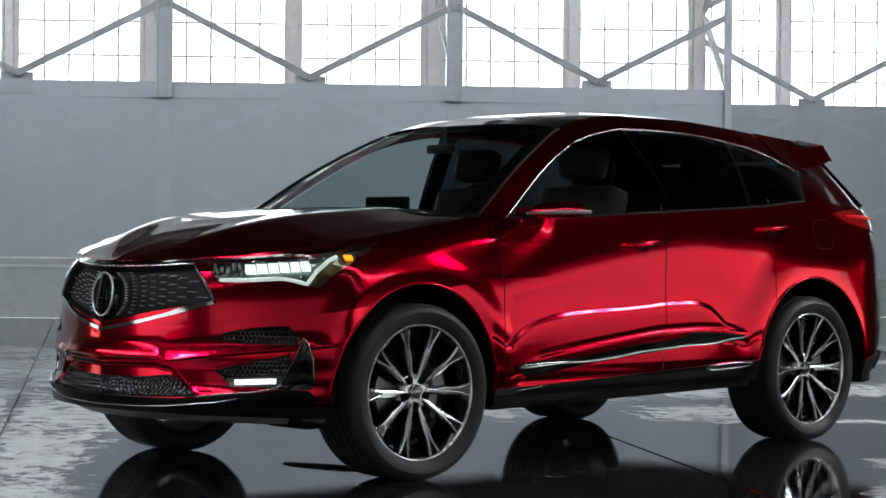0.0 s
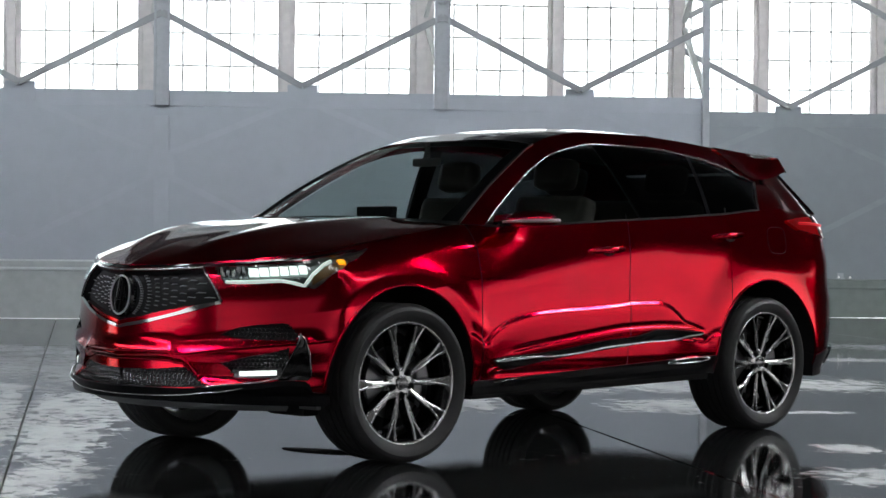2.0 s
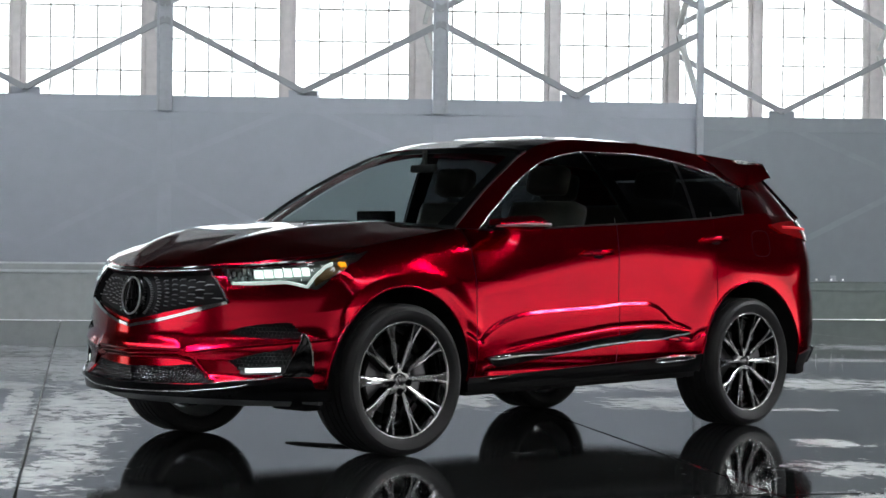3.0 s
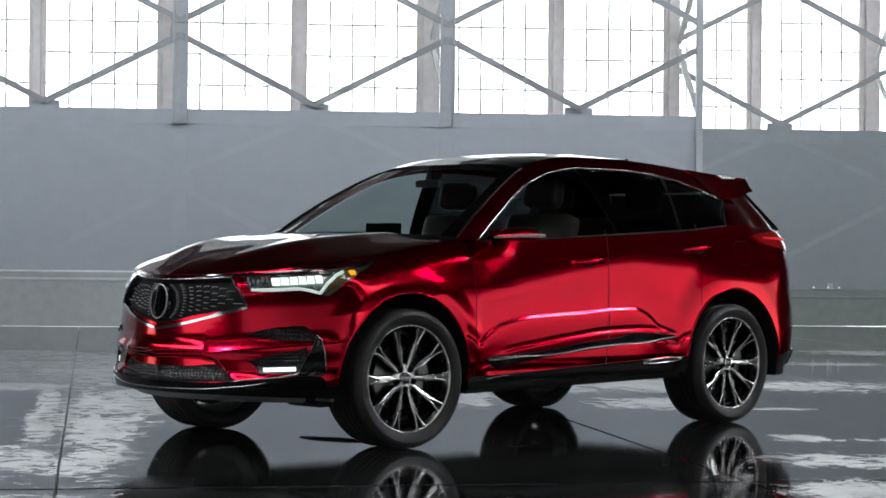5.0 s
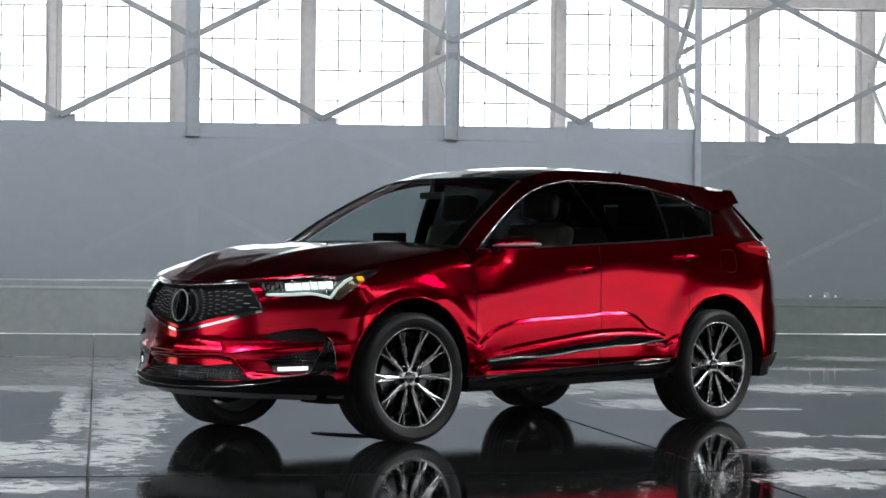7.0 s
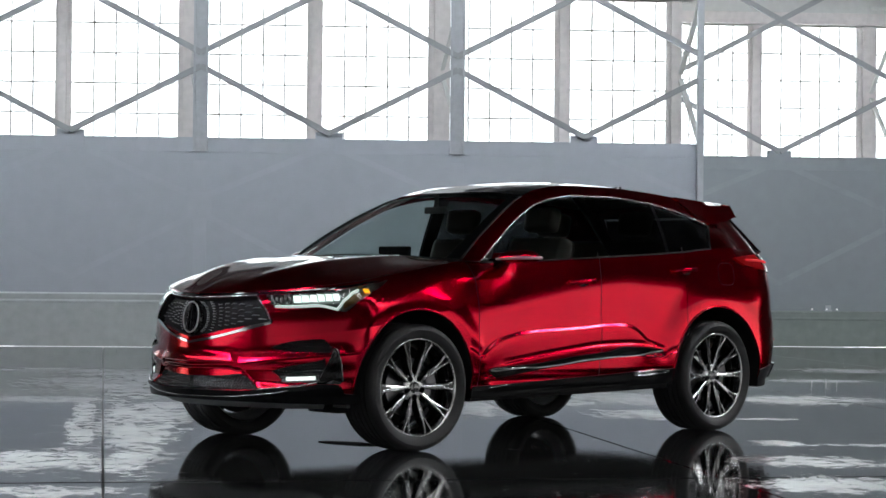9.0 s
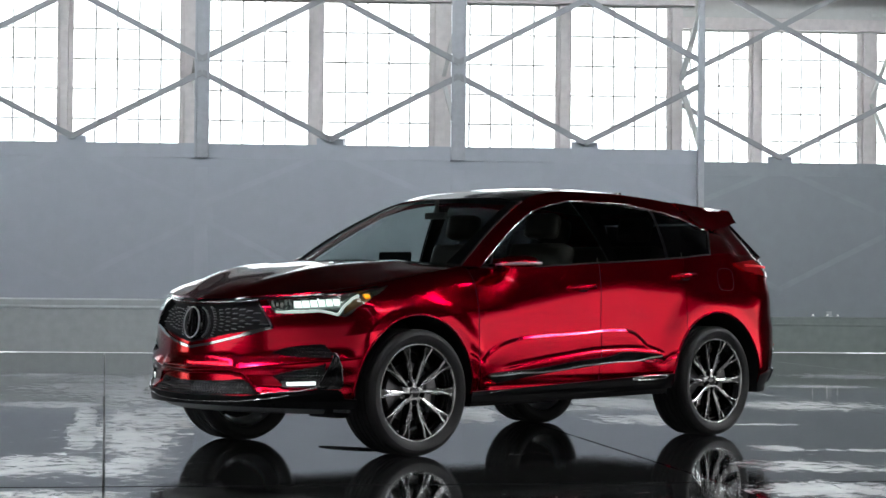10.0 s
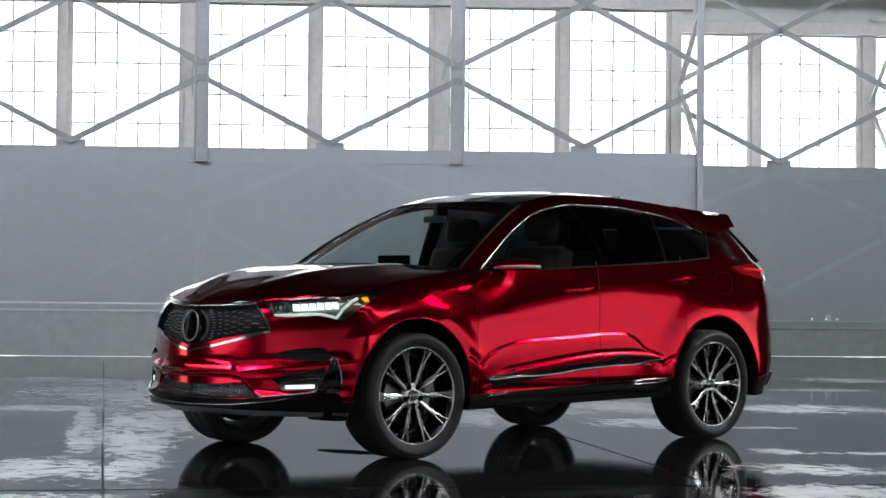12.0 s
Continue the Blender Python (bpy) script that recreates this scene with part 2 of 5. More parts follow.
def south_fill():
    """Added unseen glow beyond the south wall, brighter towards its ends."""
    m, n, l, b = node_material("south_fill_glow")
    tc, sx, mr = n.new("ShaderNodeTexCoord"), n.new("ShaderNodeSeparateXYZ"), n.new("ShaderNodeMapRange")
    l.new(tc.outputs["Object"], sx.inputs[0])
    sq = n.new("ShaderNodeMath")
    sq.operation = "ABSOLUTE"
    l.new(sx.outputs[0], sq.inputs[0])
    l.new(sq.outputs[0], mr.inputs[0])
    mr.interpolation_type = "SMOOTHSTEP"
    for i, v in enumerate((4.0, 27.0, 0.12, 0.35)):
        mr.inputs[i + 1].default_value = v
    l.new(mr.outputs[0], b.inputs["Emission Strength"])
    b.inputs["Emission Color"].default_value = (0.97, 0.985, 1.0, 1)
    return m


def graded(name, color, axis, lo, hi, at_lo, at_hi):
    """A glow that changes evenly along one axis (0 x, 1 y, 2 z)."""
    m, n, l, b = node_material(name)
    tc, sx, mr = n.new("ShaderNodeTexCoord"), n.new("ShaderNodeSeparateXYZ"), n.new("ShaderNodeMapRange")
    l.new(tc.outputs["Object"], sx.inputs[0])
    l.new(sx.outputs[axis], mr.inputs[0])
    for i, v in enumerate((lo, hi, at_lo, at_hi)):
        mr.inputs[i + 1].default_value = v
    l.new(mr.outputs[0], b.inputs["Emission Strength"])
    b.inputs["Emission Color"].default_value = (*color, 1)
    return m


FILL_EAST = graded("east_fill", (1.0, 0.985, 0.97), 2, 0.3, 2.3, FILL_EAST_GLOW, FILL_EAST_GLOW * 0.6)      # added fill for the flank, brightest near the ground
# dimmer middle of the added east fill
FILL_EAST_DIM = graded("east_fill_dim", (1.0, 0.985, 0.97), 2, 0.3, 2.0, 0.51, 0.37)
FILL_SOUTH = south_fill()
# added unseen glow to the west, lighting the car's nose
FILL_WEST = graded("west_fill", (0.97, 0.985, 1.0), 1, -26.0, 20.0, 1.0, 1.3)
DOOR_WASH = glowing("door_wash_glow", (0.87, 0.94, 1.0), DOOR_WASH_GLOW)


# ---------- mesh helpers ----------
def part(name, bm, material, parent=None, label="", smooth=False):
    """Links a bmesh as one mesh object under a thing or a part."""
    me = bpy.data.meshes.new(name)
    bm.to_mesh(me)
    bm.free()
    if smooth:
        me.shade_smooth()
    me.materials.append(material)
    ob = new(name, me)
    ob.parent = parent
    return tagged(ob, label)


def share(name, ob, parent, m, label=""):
    """Another object on the same mesh."""
    o = new(name, ob.data)
    o.parent, o.matrix_basis = parent, m
    return tagged(o, label)


def thing(name, m, label, category, group="", kind=""):
    ob = new(name)
    ob.matrix_basis = m
    return tagged(ob, label, category, group, kind)


def box(bm, x0, x1, y0, y1, z0, z1, bevel=0.0):
    r = bmesh.ops.create_cube(bm, size=1.0, matrix=Matrix.LocRotScale(((x0 + x1) / 2, (y0 + y1) / 2, (z0 + z1) / 2), None, (abs(x1 - x0), abs(y1 - y0), abs(z1 - z0))))
    if bevel:
        ed = {e for v in r["verts"] for e in v.link_edges}
        bmesh.ops.bevel(bm, geom=list(ed), offset=bevel, segments=2, affect="EDGES", profile=0.6)
    return bm


def boxed(*a, bevel=0.0):
    return box(bmesh.new(), *a, bevel=bevel)


def beam(bm, a, b, w, h, side=(0, 1, 0)):
    """A bar of section w (in the plane) by h (along side) from a to b."""
    a, b, s = Vector(a), Vector(b), Vector(side).normalized()
    d = (b - a).normalized()
    p = d.cross(s).normalized()
    v = [bm.verts.new(q + p * i * w / 2 + s * j * h / 2) for q in (a, b) for i, j in ((-1, -1), (1, -1), (1, 1), (-1, 1))]
    for f in ((3, 2, 1, 0), (4, 5, 6, 7), (0, 1, 5, 4), (1, 2, 6, 5), (2, 3, 7, 6), (3, 0, 4, 7)):
        bm.faces.new([v[i] for i in f])
    bmesh.ops.recalc_face_normals(bm, faces=bm.faces)
    return bm


def grid(bm, rows, wrap=False):
    """Faces over rows of points. Returns the rows of vertices."""
    vs = [[bm.verts.new(p) for p in r] for r in rows]
    for a, b in zip(vs, vs[1:]):
        n = len(a)
        for i in range(n if wrap else n - 1):
            j = (i + 1) % n
            bm.faces.new((a[i], a[j], b[j], b[i]))
    return vs


def tube(bm, pts, r, sides=8, closed=False, flat=1.0):
    """A round bar along points; flat squeezes it in its second axis."""
    pts = [Vector(p) for p in pts]
    n = len(pts)
    rows = []
    up = None
    for i, p in enumerate(pts):
        a = pts[(i - 1) % n] if closed or i else pts[0]
        b = pts[(i + 1) % n] if closed or i < n - 1 else pts[-1]
        d = (b - a).normalized()
        if up is None:
            up = Vector((0, 0, 1)) if abs(d.z) < 0.9 else Vector((0, 1, 0))
        q = d.cross(up).normalized()
        up = q.cross(d).normalized()
        rr = r(i / max(1, n - 1)) if callable(r) else r
        rows.append([p + q * math.cos(k * 2 * math.pi / sides) * rr * flat + up * math.sin(k * 2 * math.pi / sides) * rr for k in range(sides)])
    if closed:
        rows.append(rows[0])
        vs = [[bm.verts.new(p) for p in r_] for r_ in rows[:-1]]
        vs.append(vs[0])
        for a, b in zip(vs, vs[1:]):
            for i in range(sides):
                j = (i + 1) % sides
                bm.faces.new((a[i], a[j], b[j], b[i]))
    else:
        vs = grid(bm, rows, True)
        bm.faces.new(vs[0][::-1])
        bm.faces.new(vs[-1])
    bmesh.ops.recalc_face_normals(bm, faces=bm.faces)
    return bm


def turned(bm, profile, n=64, centre=(0, 0, 0)):
    """Turns (radius, offset along y) round the y axis."""
    cx, cy, cz = centre
    rows = [[(cx + r * math.cos(2 * math.pi * k / n), cy + y, cz + r * math.sin(2 * math.pi * k / n)) for k in range(n)] for r, y in profile]
    grid(bm, rows, True)
    bmesh.ops.recalc_face_normals(bm, faces=bm.faces)
    return bm


def mirrored(bm):
    """The same on the other side of the car."""
    c = bm.copy()
    bmesh.ops.scale(c, vec=(1, -1, 1), verts=c.verts)
    bmesh.ops.reverse_faces(c, faces=c.faces)
    return c


def joined(a, b):
    me = bpy.data.meshes.new("tmp")
    b.to_mesh(me)
    b.free()
    a.from_mesh(me)
    bpy.data.meshes.remove(me)
    return a


# ---------- hangar ----------
BAY = 1.88                       # between window mullions
NODE = 0.05                      # a low truss node, along the doors
TRUSS = 0.90                     # from the truss plane back to the glass
SILL, ROWS, PANE_H = 3.03, 5, 0.453
HEAD = SILL + ROWS * PANE_H
SHIFT = -0.23                    # the mullions stand a little aside of the truss posts


def door_leaf(name, y, k0, k1, end, base_h, label, node, sheet, low_steel, base, base_label, start=None):
    """A tall sliding hangar door: sheet below, glazed above, with a diamond truss on its inner face. k0..k1 count bays from the node."""
    leaf = thing(name, HG, label, "hangar door", "hangar doors")
    x0, x1 = node + k0 * BAY + (-0.20 if k0 > -3 else 0.0), node + k1 * BAY + end
    x0 = start or x0
    yb = y + TRUSS
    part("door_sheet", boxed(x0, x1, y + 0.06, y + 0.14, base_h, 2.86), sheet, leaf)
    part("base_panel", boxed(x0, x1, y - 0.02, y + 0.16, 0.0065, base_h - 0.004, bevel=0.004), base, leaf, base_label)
    turn = [math.pi / 2 * q / 8 for q in range(9)]       # a rounded shoulder
    bm = bmesh.new()
    grid(bm, [[(xx, y + 0.06 - 0.085 * math.sin(a), base_h - 0.13 + 0.15 * math.cos(a)) for a in turn] + [(xx, y + 0.06, base_h - 0.13)] for xx in (x0, x1)])
    bmesh.ops.recalc_face_normals(bm, faces=bm.faces)
    part("ledge", bm, LIT_LEDGE if sheet == SHEET_PAINT else base, leaf, "ledge of the base panel", True)
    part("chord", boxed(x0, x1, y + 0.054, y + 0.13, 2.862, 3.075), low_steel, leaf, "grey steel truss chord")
    part("window_sill", boxed(x0, x1, y + 0.135, yb + 0.06, 2.93, SILL), STEEL_PAINT, leaf)
    part("head_panel", boxed(x0, x1, yb - 0.03, yb + 0.05, HEAD, HEAD + 2.0), HEAD_PAINT, leaf)
    # unseen upper part, dark so the hood mirrors no pale wall
    part("head_panel", boxed(x0, x1, yb - 0.03, yb + 0.05, HEAD + 2.004, 8.4), DARK_ROOF, leaf, "unseen upper door panel, darkened for the hood's reflections")
    part("head_beam", boxed(x0, x1, yb - 0.16, yb - 0.034, HEAD + 0.03, HEAD + 0.22, bevel=0.01), MULLION_PAINT, leaf)
    part("head_beam", boxed(x0, x1, y - 0.06, y + 0.06, HEAD + 0.62, HEAD + 0.80, bevel=0.01), STEEL_PAINT, leaf)
    mull, post, low = {}, None, None
    for k in range(k0, k1 + 1):
        x = node + k * BAY
        xm = x + SHIFT
        if x0 < xm < x1 - 0.05:
            wide = 0.17 if k % 2 and k != k1 else 0.12
            if k == k1:
                xm -= 0.17
            if wide not in mull:
                bm = boxed(-wide, wide, -0.05, 0.05, SILL, HEAD)
                box(bm, -wide * 0.45, wide * 0.45, -0.13, -0.05, SILL, HEAD)
                box(bm, -wide * 0.85, -wide * 0.6, -0.075, -0.05, SILL, HEAD)
                mull[wide] = part("mullion", bm, MULLION_PAINT, leaf)
                mull[wide].matrix_basis = pose(xm, yb, 0)
            else:
                share("mullion", mull[wide], leaf, pose(xm, yb, 0))
        if k % 2 and k not in (k0, k1):      # truss posts
            if post is None:
                bm = boxed(-0.105, 0.105, -0.01, 0.048, 2.87, 8.2)
                box(bm, -0.105, -0.075, -0.06, -0.01, 2.87, 8.2)
                box(bm, 0.075, 0.105, -0.06, -0.01, 2.87, 8.2)
                post = part("truss_post", bm, STEEL_PAINT, leaf)
                post.matrix_basis = pose(x, y, 0)
                low = part("truss_post", boxed(-0.10, 0.10, 0.046, 0.0585, base_h + 0.04, 2.735, bevel=0.004), low_steel, leaf)
                low.matrix_basis = pose(x, y, 0)
            else:
                share("truss_post", post, leaf, pose(x, y, 0))
                share("truss_post", low, leaf, pose(x, y, 0))
            for za, zb in ((3.1, 4.1), (5.2, 4.2), (5.5, 5.6)):
                bm = bmesh.new()
                beam(bm, (x + 0.03, y + 0.035, za), (xm + 0.05, yb - 0.14, zb), 0.06, 0.06, (1, 0, 0))
                part("depth_brace", bm, HEAD_PAINT, leaf)
            for zz in (2.08, 6.4):
                part("gusset", boxed(x - 0.17, x + 0.17, y + (0.043 if zz < 3 else -0.02), y + (0.058 if zz < 3 else 0.02), zz - 0.19, zz + 0.19), low_steel if zz < 3 else STEEL_PAINT, leaf)
        elif k not in (k0, k1):
            part("gusset", boxed(x - 0.20, x + 0.20, y + 0.040, y + 0.0515, 2.90, 3.17), low_steel, leaf)
        if k == k1:
            continue
        lo, hi = (x, x + BAY) if k % 2 == 0 else (x + BAY, x)
        for za, zb in ((3.15, 4.11), (5.28, 4.31), (5.28, 6.30), (2.98, 2.18), (1.02, 1.98)):
            bm = bmesh.new()
            hi_ = hi
            if hi > x1 - 0.04:
                hi_, zb = x1 - 0.04, za + (zb - za) * (x1 - 0.04 - lo) / (hi - lo)
            if start and hi < x0:                # cut short by the leaf's end
                hi_, zb = x0, za + (zb - za) * (x0 - lo) / (hi - lo)
            if za > 3:
                beam(bm, (lo, y - 0.02, za), (hi_, y - 0.02, zb), 0.085, 0.05)
            else:
                beam(bm, (lo, y + 0.0565, za), (hi_, y + 0.0565, zb), 0.085, 0.006)
            part("brace", bm, BRACE_PAINT if za > 3 else low_steel, leaf)
        # glazing bars and panes of this bay
        a, b = max(x0 + 0.06, xm + 0.125), xm + BAY - 0.125
        if b > x1 - 0.03:
            b = x1 - 0.03
        for i in range(1, 5):
            xx = a + (b - a) * i / 5
            part("glazing_bar", boxed(xx - 0.014, xx + 0.014, yb - 0.010, yb + 0.012, SILL, HEAD), BAR_PAINT, leaf)
        for i in range(1, ROWS):
            zz = SILL + i * PANE_H
            part("glazing_bar", boxed(a, b, yb - 0.016, yb + 0.008, zz - 0.013, zz + 0.013), BAR_PAINT, leaf)
        p = part("pane", boxed(a, b, yb + 0.013, yb + 0.017, SILL, HEAD), PANE, leaf)
        p.visible_shadow = False
    # depth struts at the free end
    xe = x1 - 0.04
    part("end_post", boxed(x1 - 0.09, x1, y - 0.06, y + 0.055, 0.03, 8.2), STEEL_PAINT, leaf)
    for za, zb in ((3.1, 4.1), (5.2, 4.2), (5.5, 5.6)):
        bm = bmesh.new()
        beam(bm, (xe, y + 0.05, za), (xe - 0.16, yb - 0.10, zb), 0.06, 0.075, (1, 0, 0))
        part("brace", bm, HEAD_PAINT, leaf)
    return leaf


door_leaf("hangar_door", DOOR_Y, -9, 3, -0.11, 0.77, "tall glazed steel hangar door with diamond truss", NODE, SHEET_PAINT, LOW_STEEL, SKIRT_PAINT, "pale base panel with a bright ledge")
# this leaf's shade is put into its sheet, steel and base colours
door_leaf("hangar_door", FAR_Y, -1, 7, 0.0, 0.56, "glazed steel hangar door on the next track", 7.32, SHADED_SHEET, SHADED_STEEL, SHADED_BASE, "greenish grey base panel, darkened for shade", 5.70)

# small lit lamps on the far door's ledge
for s, h in ((7.862, 0.0), (8.093, 0.0), (8.268, 0.0)):
    lamp = thing("marker_lamp", HG @ pose(s, FAR_Y - 0.035, 0.585), "small lit white marker lamp on a ledge", "lamp", "marker lamps on the ledge")
    part("lamp_base", boxed(-0.03, 0.03, -0.02, 0.02, -0.003, 0.012, bevel=0.003), STEEL_PAINT, lamp)
    part("bulb", turned(bmesh.new(), [(0.001, -0.016), (0.010, -0.012), (0.014, 0.0), (0.010, 0.012), (0.001, 0.016)], 12, (0, 0, 0.024)), LAMP_GLOW, lamp, "lit bulb", True)
bracket = thing("wall_bracket", HG @ pose(8.125, FAR_Y - 0.03, 0.582), "short grey steel bracket standing on a ledge", "bracket")
part("plate", boxed(-0.045, 0.045, 0.0, 0.03, 0.0, 0.09, bevel=0.004), STEEL_PAINT, bracket)
part("foot", boxed(-0.06, 0.06, -0.02, 0.034, -0.001, 0.014, bevel=0.003), STEEL_PAINT, bracket)

# floor of slabs with recessed joints
SLAB_AXES = Matrix.Rotation(radians(-34.2), 4, "Z")
floor = tagged(part("floor", boxed(-60, 60, -60, 60, -0.30, -0.02), JOINT), "wet dark concrete hangar floor with puddles and joints", "floor", kind="structure")
slab = None
for i in range(-9, 9):
    for j in range(-3, 4):
        m = SLAB_AXES @ pose(SLAB_X + i * SLAB_W, SLAB_Y + j * SLAB_L, 0)
        if slab is None:
            bm = bmesh.new()
            g = 0.004
            a, b = (g, 0.018), (SLAB_W - g, SLAB_L - 0.018)
            vs = [[bm.verts.new((x, y, z)) for x, y in ((a[0] + e, a[1] + e), (b[0] - e, a[1] + e), (b[0] - e, b[1] - e), (a[0] + e, b[1] - e))] for e, z in ((0.005, 0.0), (0.0, -0.005), (0.0, -0.019))]
            bm.faces.new(vs[0])
            for p, q in zip(vs, vs[1:]):
                for k in range(4):
                    bm.faces.new((p[k], q[k], q[(k + 1) % 4], p[(k + 1) % 4]))
            bmesh.ops.recalc_face_normals(bm, faces=bm.faces)
            slab = part("slab", bm, FLOOR, floor)
            slab.matrix_basis = m
        else:
            share("slab", slab, floor, m)

# the rest of the hangar, unseen: plain walls and roof, openings added for fill light
BACK, LEFT, RIGHT, TOP = -26.0, -30.0, 26.0, 9.0
STEP_Y, LOW = 7.5, 6.9


def pierced(name, frame_at, lo, hi, openings, label, category="wall", material=None):
    """A flat slab with openings through it. frame_at: matrix whose x runs along, y up the slab, z through it; lo, hi: (x, y) corners; openings: (x0, x1, y0, y1)."""
    bm = bmesh.new()
    xs = sorted({lo[0], hi[0], *[c for o_ in openings for c in o_[:2]]})
    ys = sorted({lo[1], hi[1], *[c for o_ in openings for c in o_[2:]]})
    for xa, xb in zip(xs, xs[1:]):
        for ya, yb in zip(ys, ys[1:]):
            if any(o_[0] <= xa and xb <= o_[1] and o_[2] <= ya and yb <= o_[3] for o_ in openings):
                continue
            box(bm, xa, xb, ya, yb, 0, 0.3)
    bmesh.ops.remove_doubles(bm, verts=bm.verts, dist=0.001)
    ob = part(name, bm, material or WALL_PAINT)
    ob.matrix_basis = HG @ frame_at
    return tagged(ob, label, category, kind="structure")


NORTH = FAR_Y + 2.9
up_x = Matrix(((1, 0, 0, 0), (0, 0, 1, 0), (0, 1, 0, 0), (0, 0, 0, 1)))     # along x, up
up_y = Matrix(((0, 0, 1, 0), (1, 0, 0, 0), (0, 1, 0, 0), (0, 0, 0, 1)))     # along y, up
pierced("wall_west", Matrix.Translation((LEFT - 0.3, 0, 0)) @ up_y, (BACK, 0), (NORTH, LOW), [(-20.0, -8.0, 0.05, 3.0), (12.5, 19.5, 0.05, 3.0)], "unseen hangar wall with two added low openings")
pierced("wall_south", Matrix.Translation((0, BACK - 0.3, 0)) @ up_x, (LEFT, 0), (RIGHT, LOW), [(LEFT + 0.05, RIGHT - 0.05, 0.0, 5.4)], "unseen hangar wall with an added wide opening")
pierced("wall_east", Matrix.Translation((RIGHT, 0, 0)) @ up_y, (BACK, 0), (NORTH, LOW), [(-17.0, 5.2, 0.0, 2.0)], "unseen dark wall with an added wide opening for light", "wall", DARK_ROOF)
for nm, x in (("wall_west_high", LEFT - 0.3), ("wall_east_high", RIGHT)):
    pierced(nm, Matrix.Translation((x, 0, 0)) @ up_y, (STEP_Y - 0.3, LOW), (NORTH, TOP + 0.4), [], "unseen dark wall above the high bay", "wall", DARK_ROOF)
pierced("wall_north", Matrix.Translation((0, NORTH - 0.3, 0)) @ up_x, (LEFT, 0.0), (RIGHT, TOP + 0.4), [(-16.9, 20.4, 0.0, 8.3)], "dim hangar wall round the doors")
# an unseen roof step, added with openings that light the doors
FLANK_LIGHTS = [(9.6 + 0.5 * i, 12.4 + 0.5 * i, 0.3 + 0.5 * i, 0.8 + 0.5 * i) for i in range(1, 8)]      # roof openings added so the flank's creases catch bright lines
# more openings added overhead to put highlights on the nose
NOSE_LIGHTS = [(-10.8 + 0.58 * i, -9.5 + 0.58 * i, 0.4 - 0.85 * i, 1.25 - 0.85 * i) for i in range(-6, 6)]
pierced("ceiling", Matrix.Translation((0, 0, LOW)), (LEFT, BACK), (RIGHT, STEP_Y), [(-24, 22, y, y + 0.45) for y in (-9.0, -4.0)] + FLANK_LIGHTS + NOSE_LIGHTS, "unseen dark roof with added openings for light", "ceiling", LOW_ROOF)
pierced("ceiling", Matrix.Translation((0, 0, TOP + 0.4)), (LEFT, STEP_Y - 0.3), (RIGHT, NORTH), [], "unseen dark high roof bay before the doors", "ceiling", DARK_ROOF)
pierced("clerestory", Matrix.Translation((0, STEP_Y - 0.3, 0)) @ up_x, (LEFT, LOW + 0.3), (RIGHT, TOP + 0.4), [(-26 + 4 * i, -22.3 + 4 * i, LOW + 0.45, TOP + 0.2) for i in range(12)], "unseen roof step added to wash the doors with light", "clerestory")

# glow panels: sky and gap light at the doors, added fill elsewhere
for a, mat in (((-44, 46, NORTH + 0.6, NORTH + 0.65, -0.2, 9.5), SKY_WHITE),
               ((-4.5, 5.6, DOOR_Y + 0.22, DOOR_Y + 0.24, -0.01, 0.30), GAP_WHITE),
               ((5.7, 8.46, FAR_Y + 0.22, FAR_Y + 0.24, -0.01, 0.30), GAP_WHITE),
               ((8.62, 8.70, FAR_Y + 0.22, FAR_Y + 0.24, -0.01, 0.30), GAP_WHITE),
               ((LEFT - 0.5, LEFT - 0.45, BACK - 0.4, 21.0, 0.0, 7.6), FILL_WEST),
               ((LEFT - 0.4, RIGHT + 0.4, BACK - 0.5, BACK - 0.45, 0.0, 6.0), FILL_SOUTH),
               ((RIGHT + 0.45, RIGHT + 0.5, -17.6, -7.6, 0.0, 3.9), FILL_EAST),
               ((RIGHT + 0.45, RIGHT + 0.5, -7.596, 2.396, 0.0, 3.9), FILL_EAST_DIM),
               ((RIGHT + 0.45, RIGHT + 0.5, 2.4, 9.0, 0.0, 3.9), FILL_EAST),
               ((-28.0, 24.0, STEP_Y - 0.9, STEP_Y - 0.85, LOW + 0.31, TOP + 0.6), DOOR_WASH),
               ((-26.0, 24.0, -10.0, -3.0, LOW + 0.5, LOW + 0.55), ROOF_FILL),
               ((9.4, 16.3, 0.1, 4.6, LOW + 0.5, LOW + 0.55), FLANK_STREAK),
               ((-14.6, -6.2, -4.2, 6.6, LOW + 0.5, LOW + 0.55), NOSE_STREAK)):
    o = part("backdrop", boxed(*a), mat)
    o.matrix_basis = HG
    tagged(o, "glowing panel: daylight at the doors, added fill elsewhere", "backdrop", kind="structure")


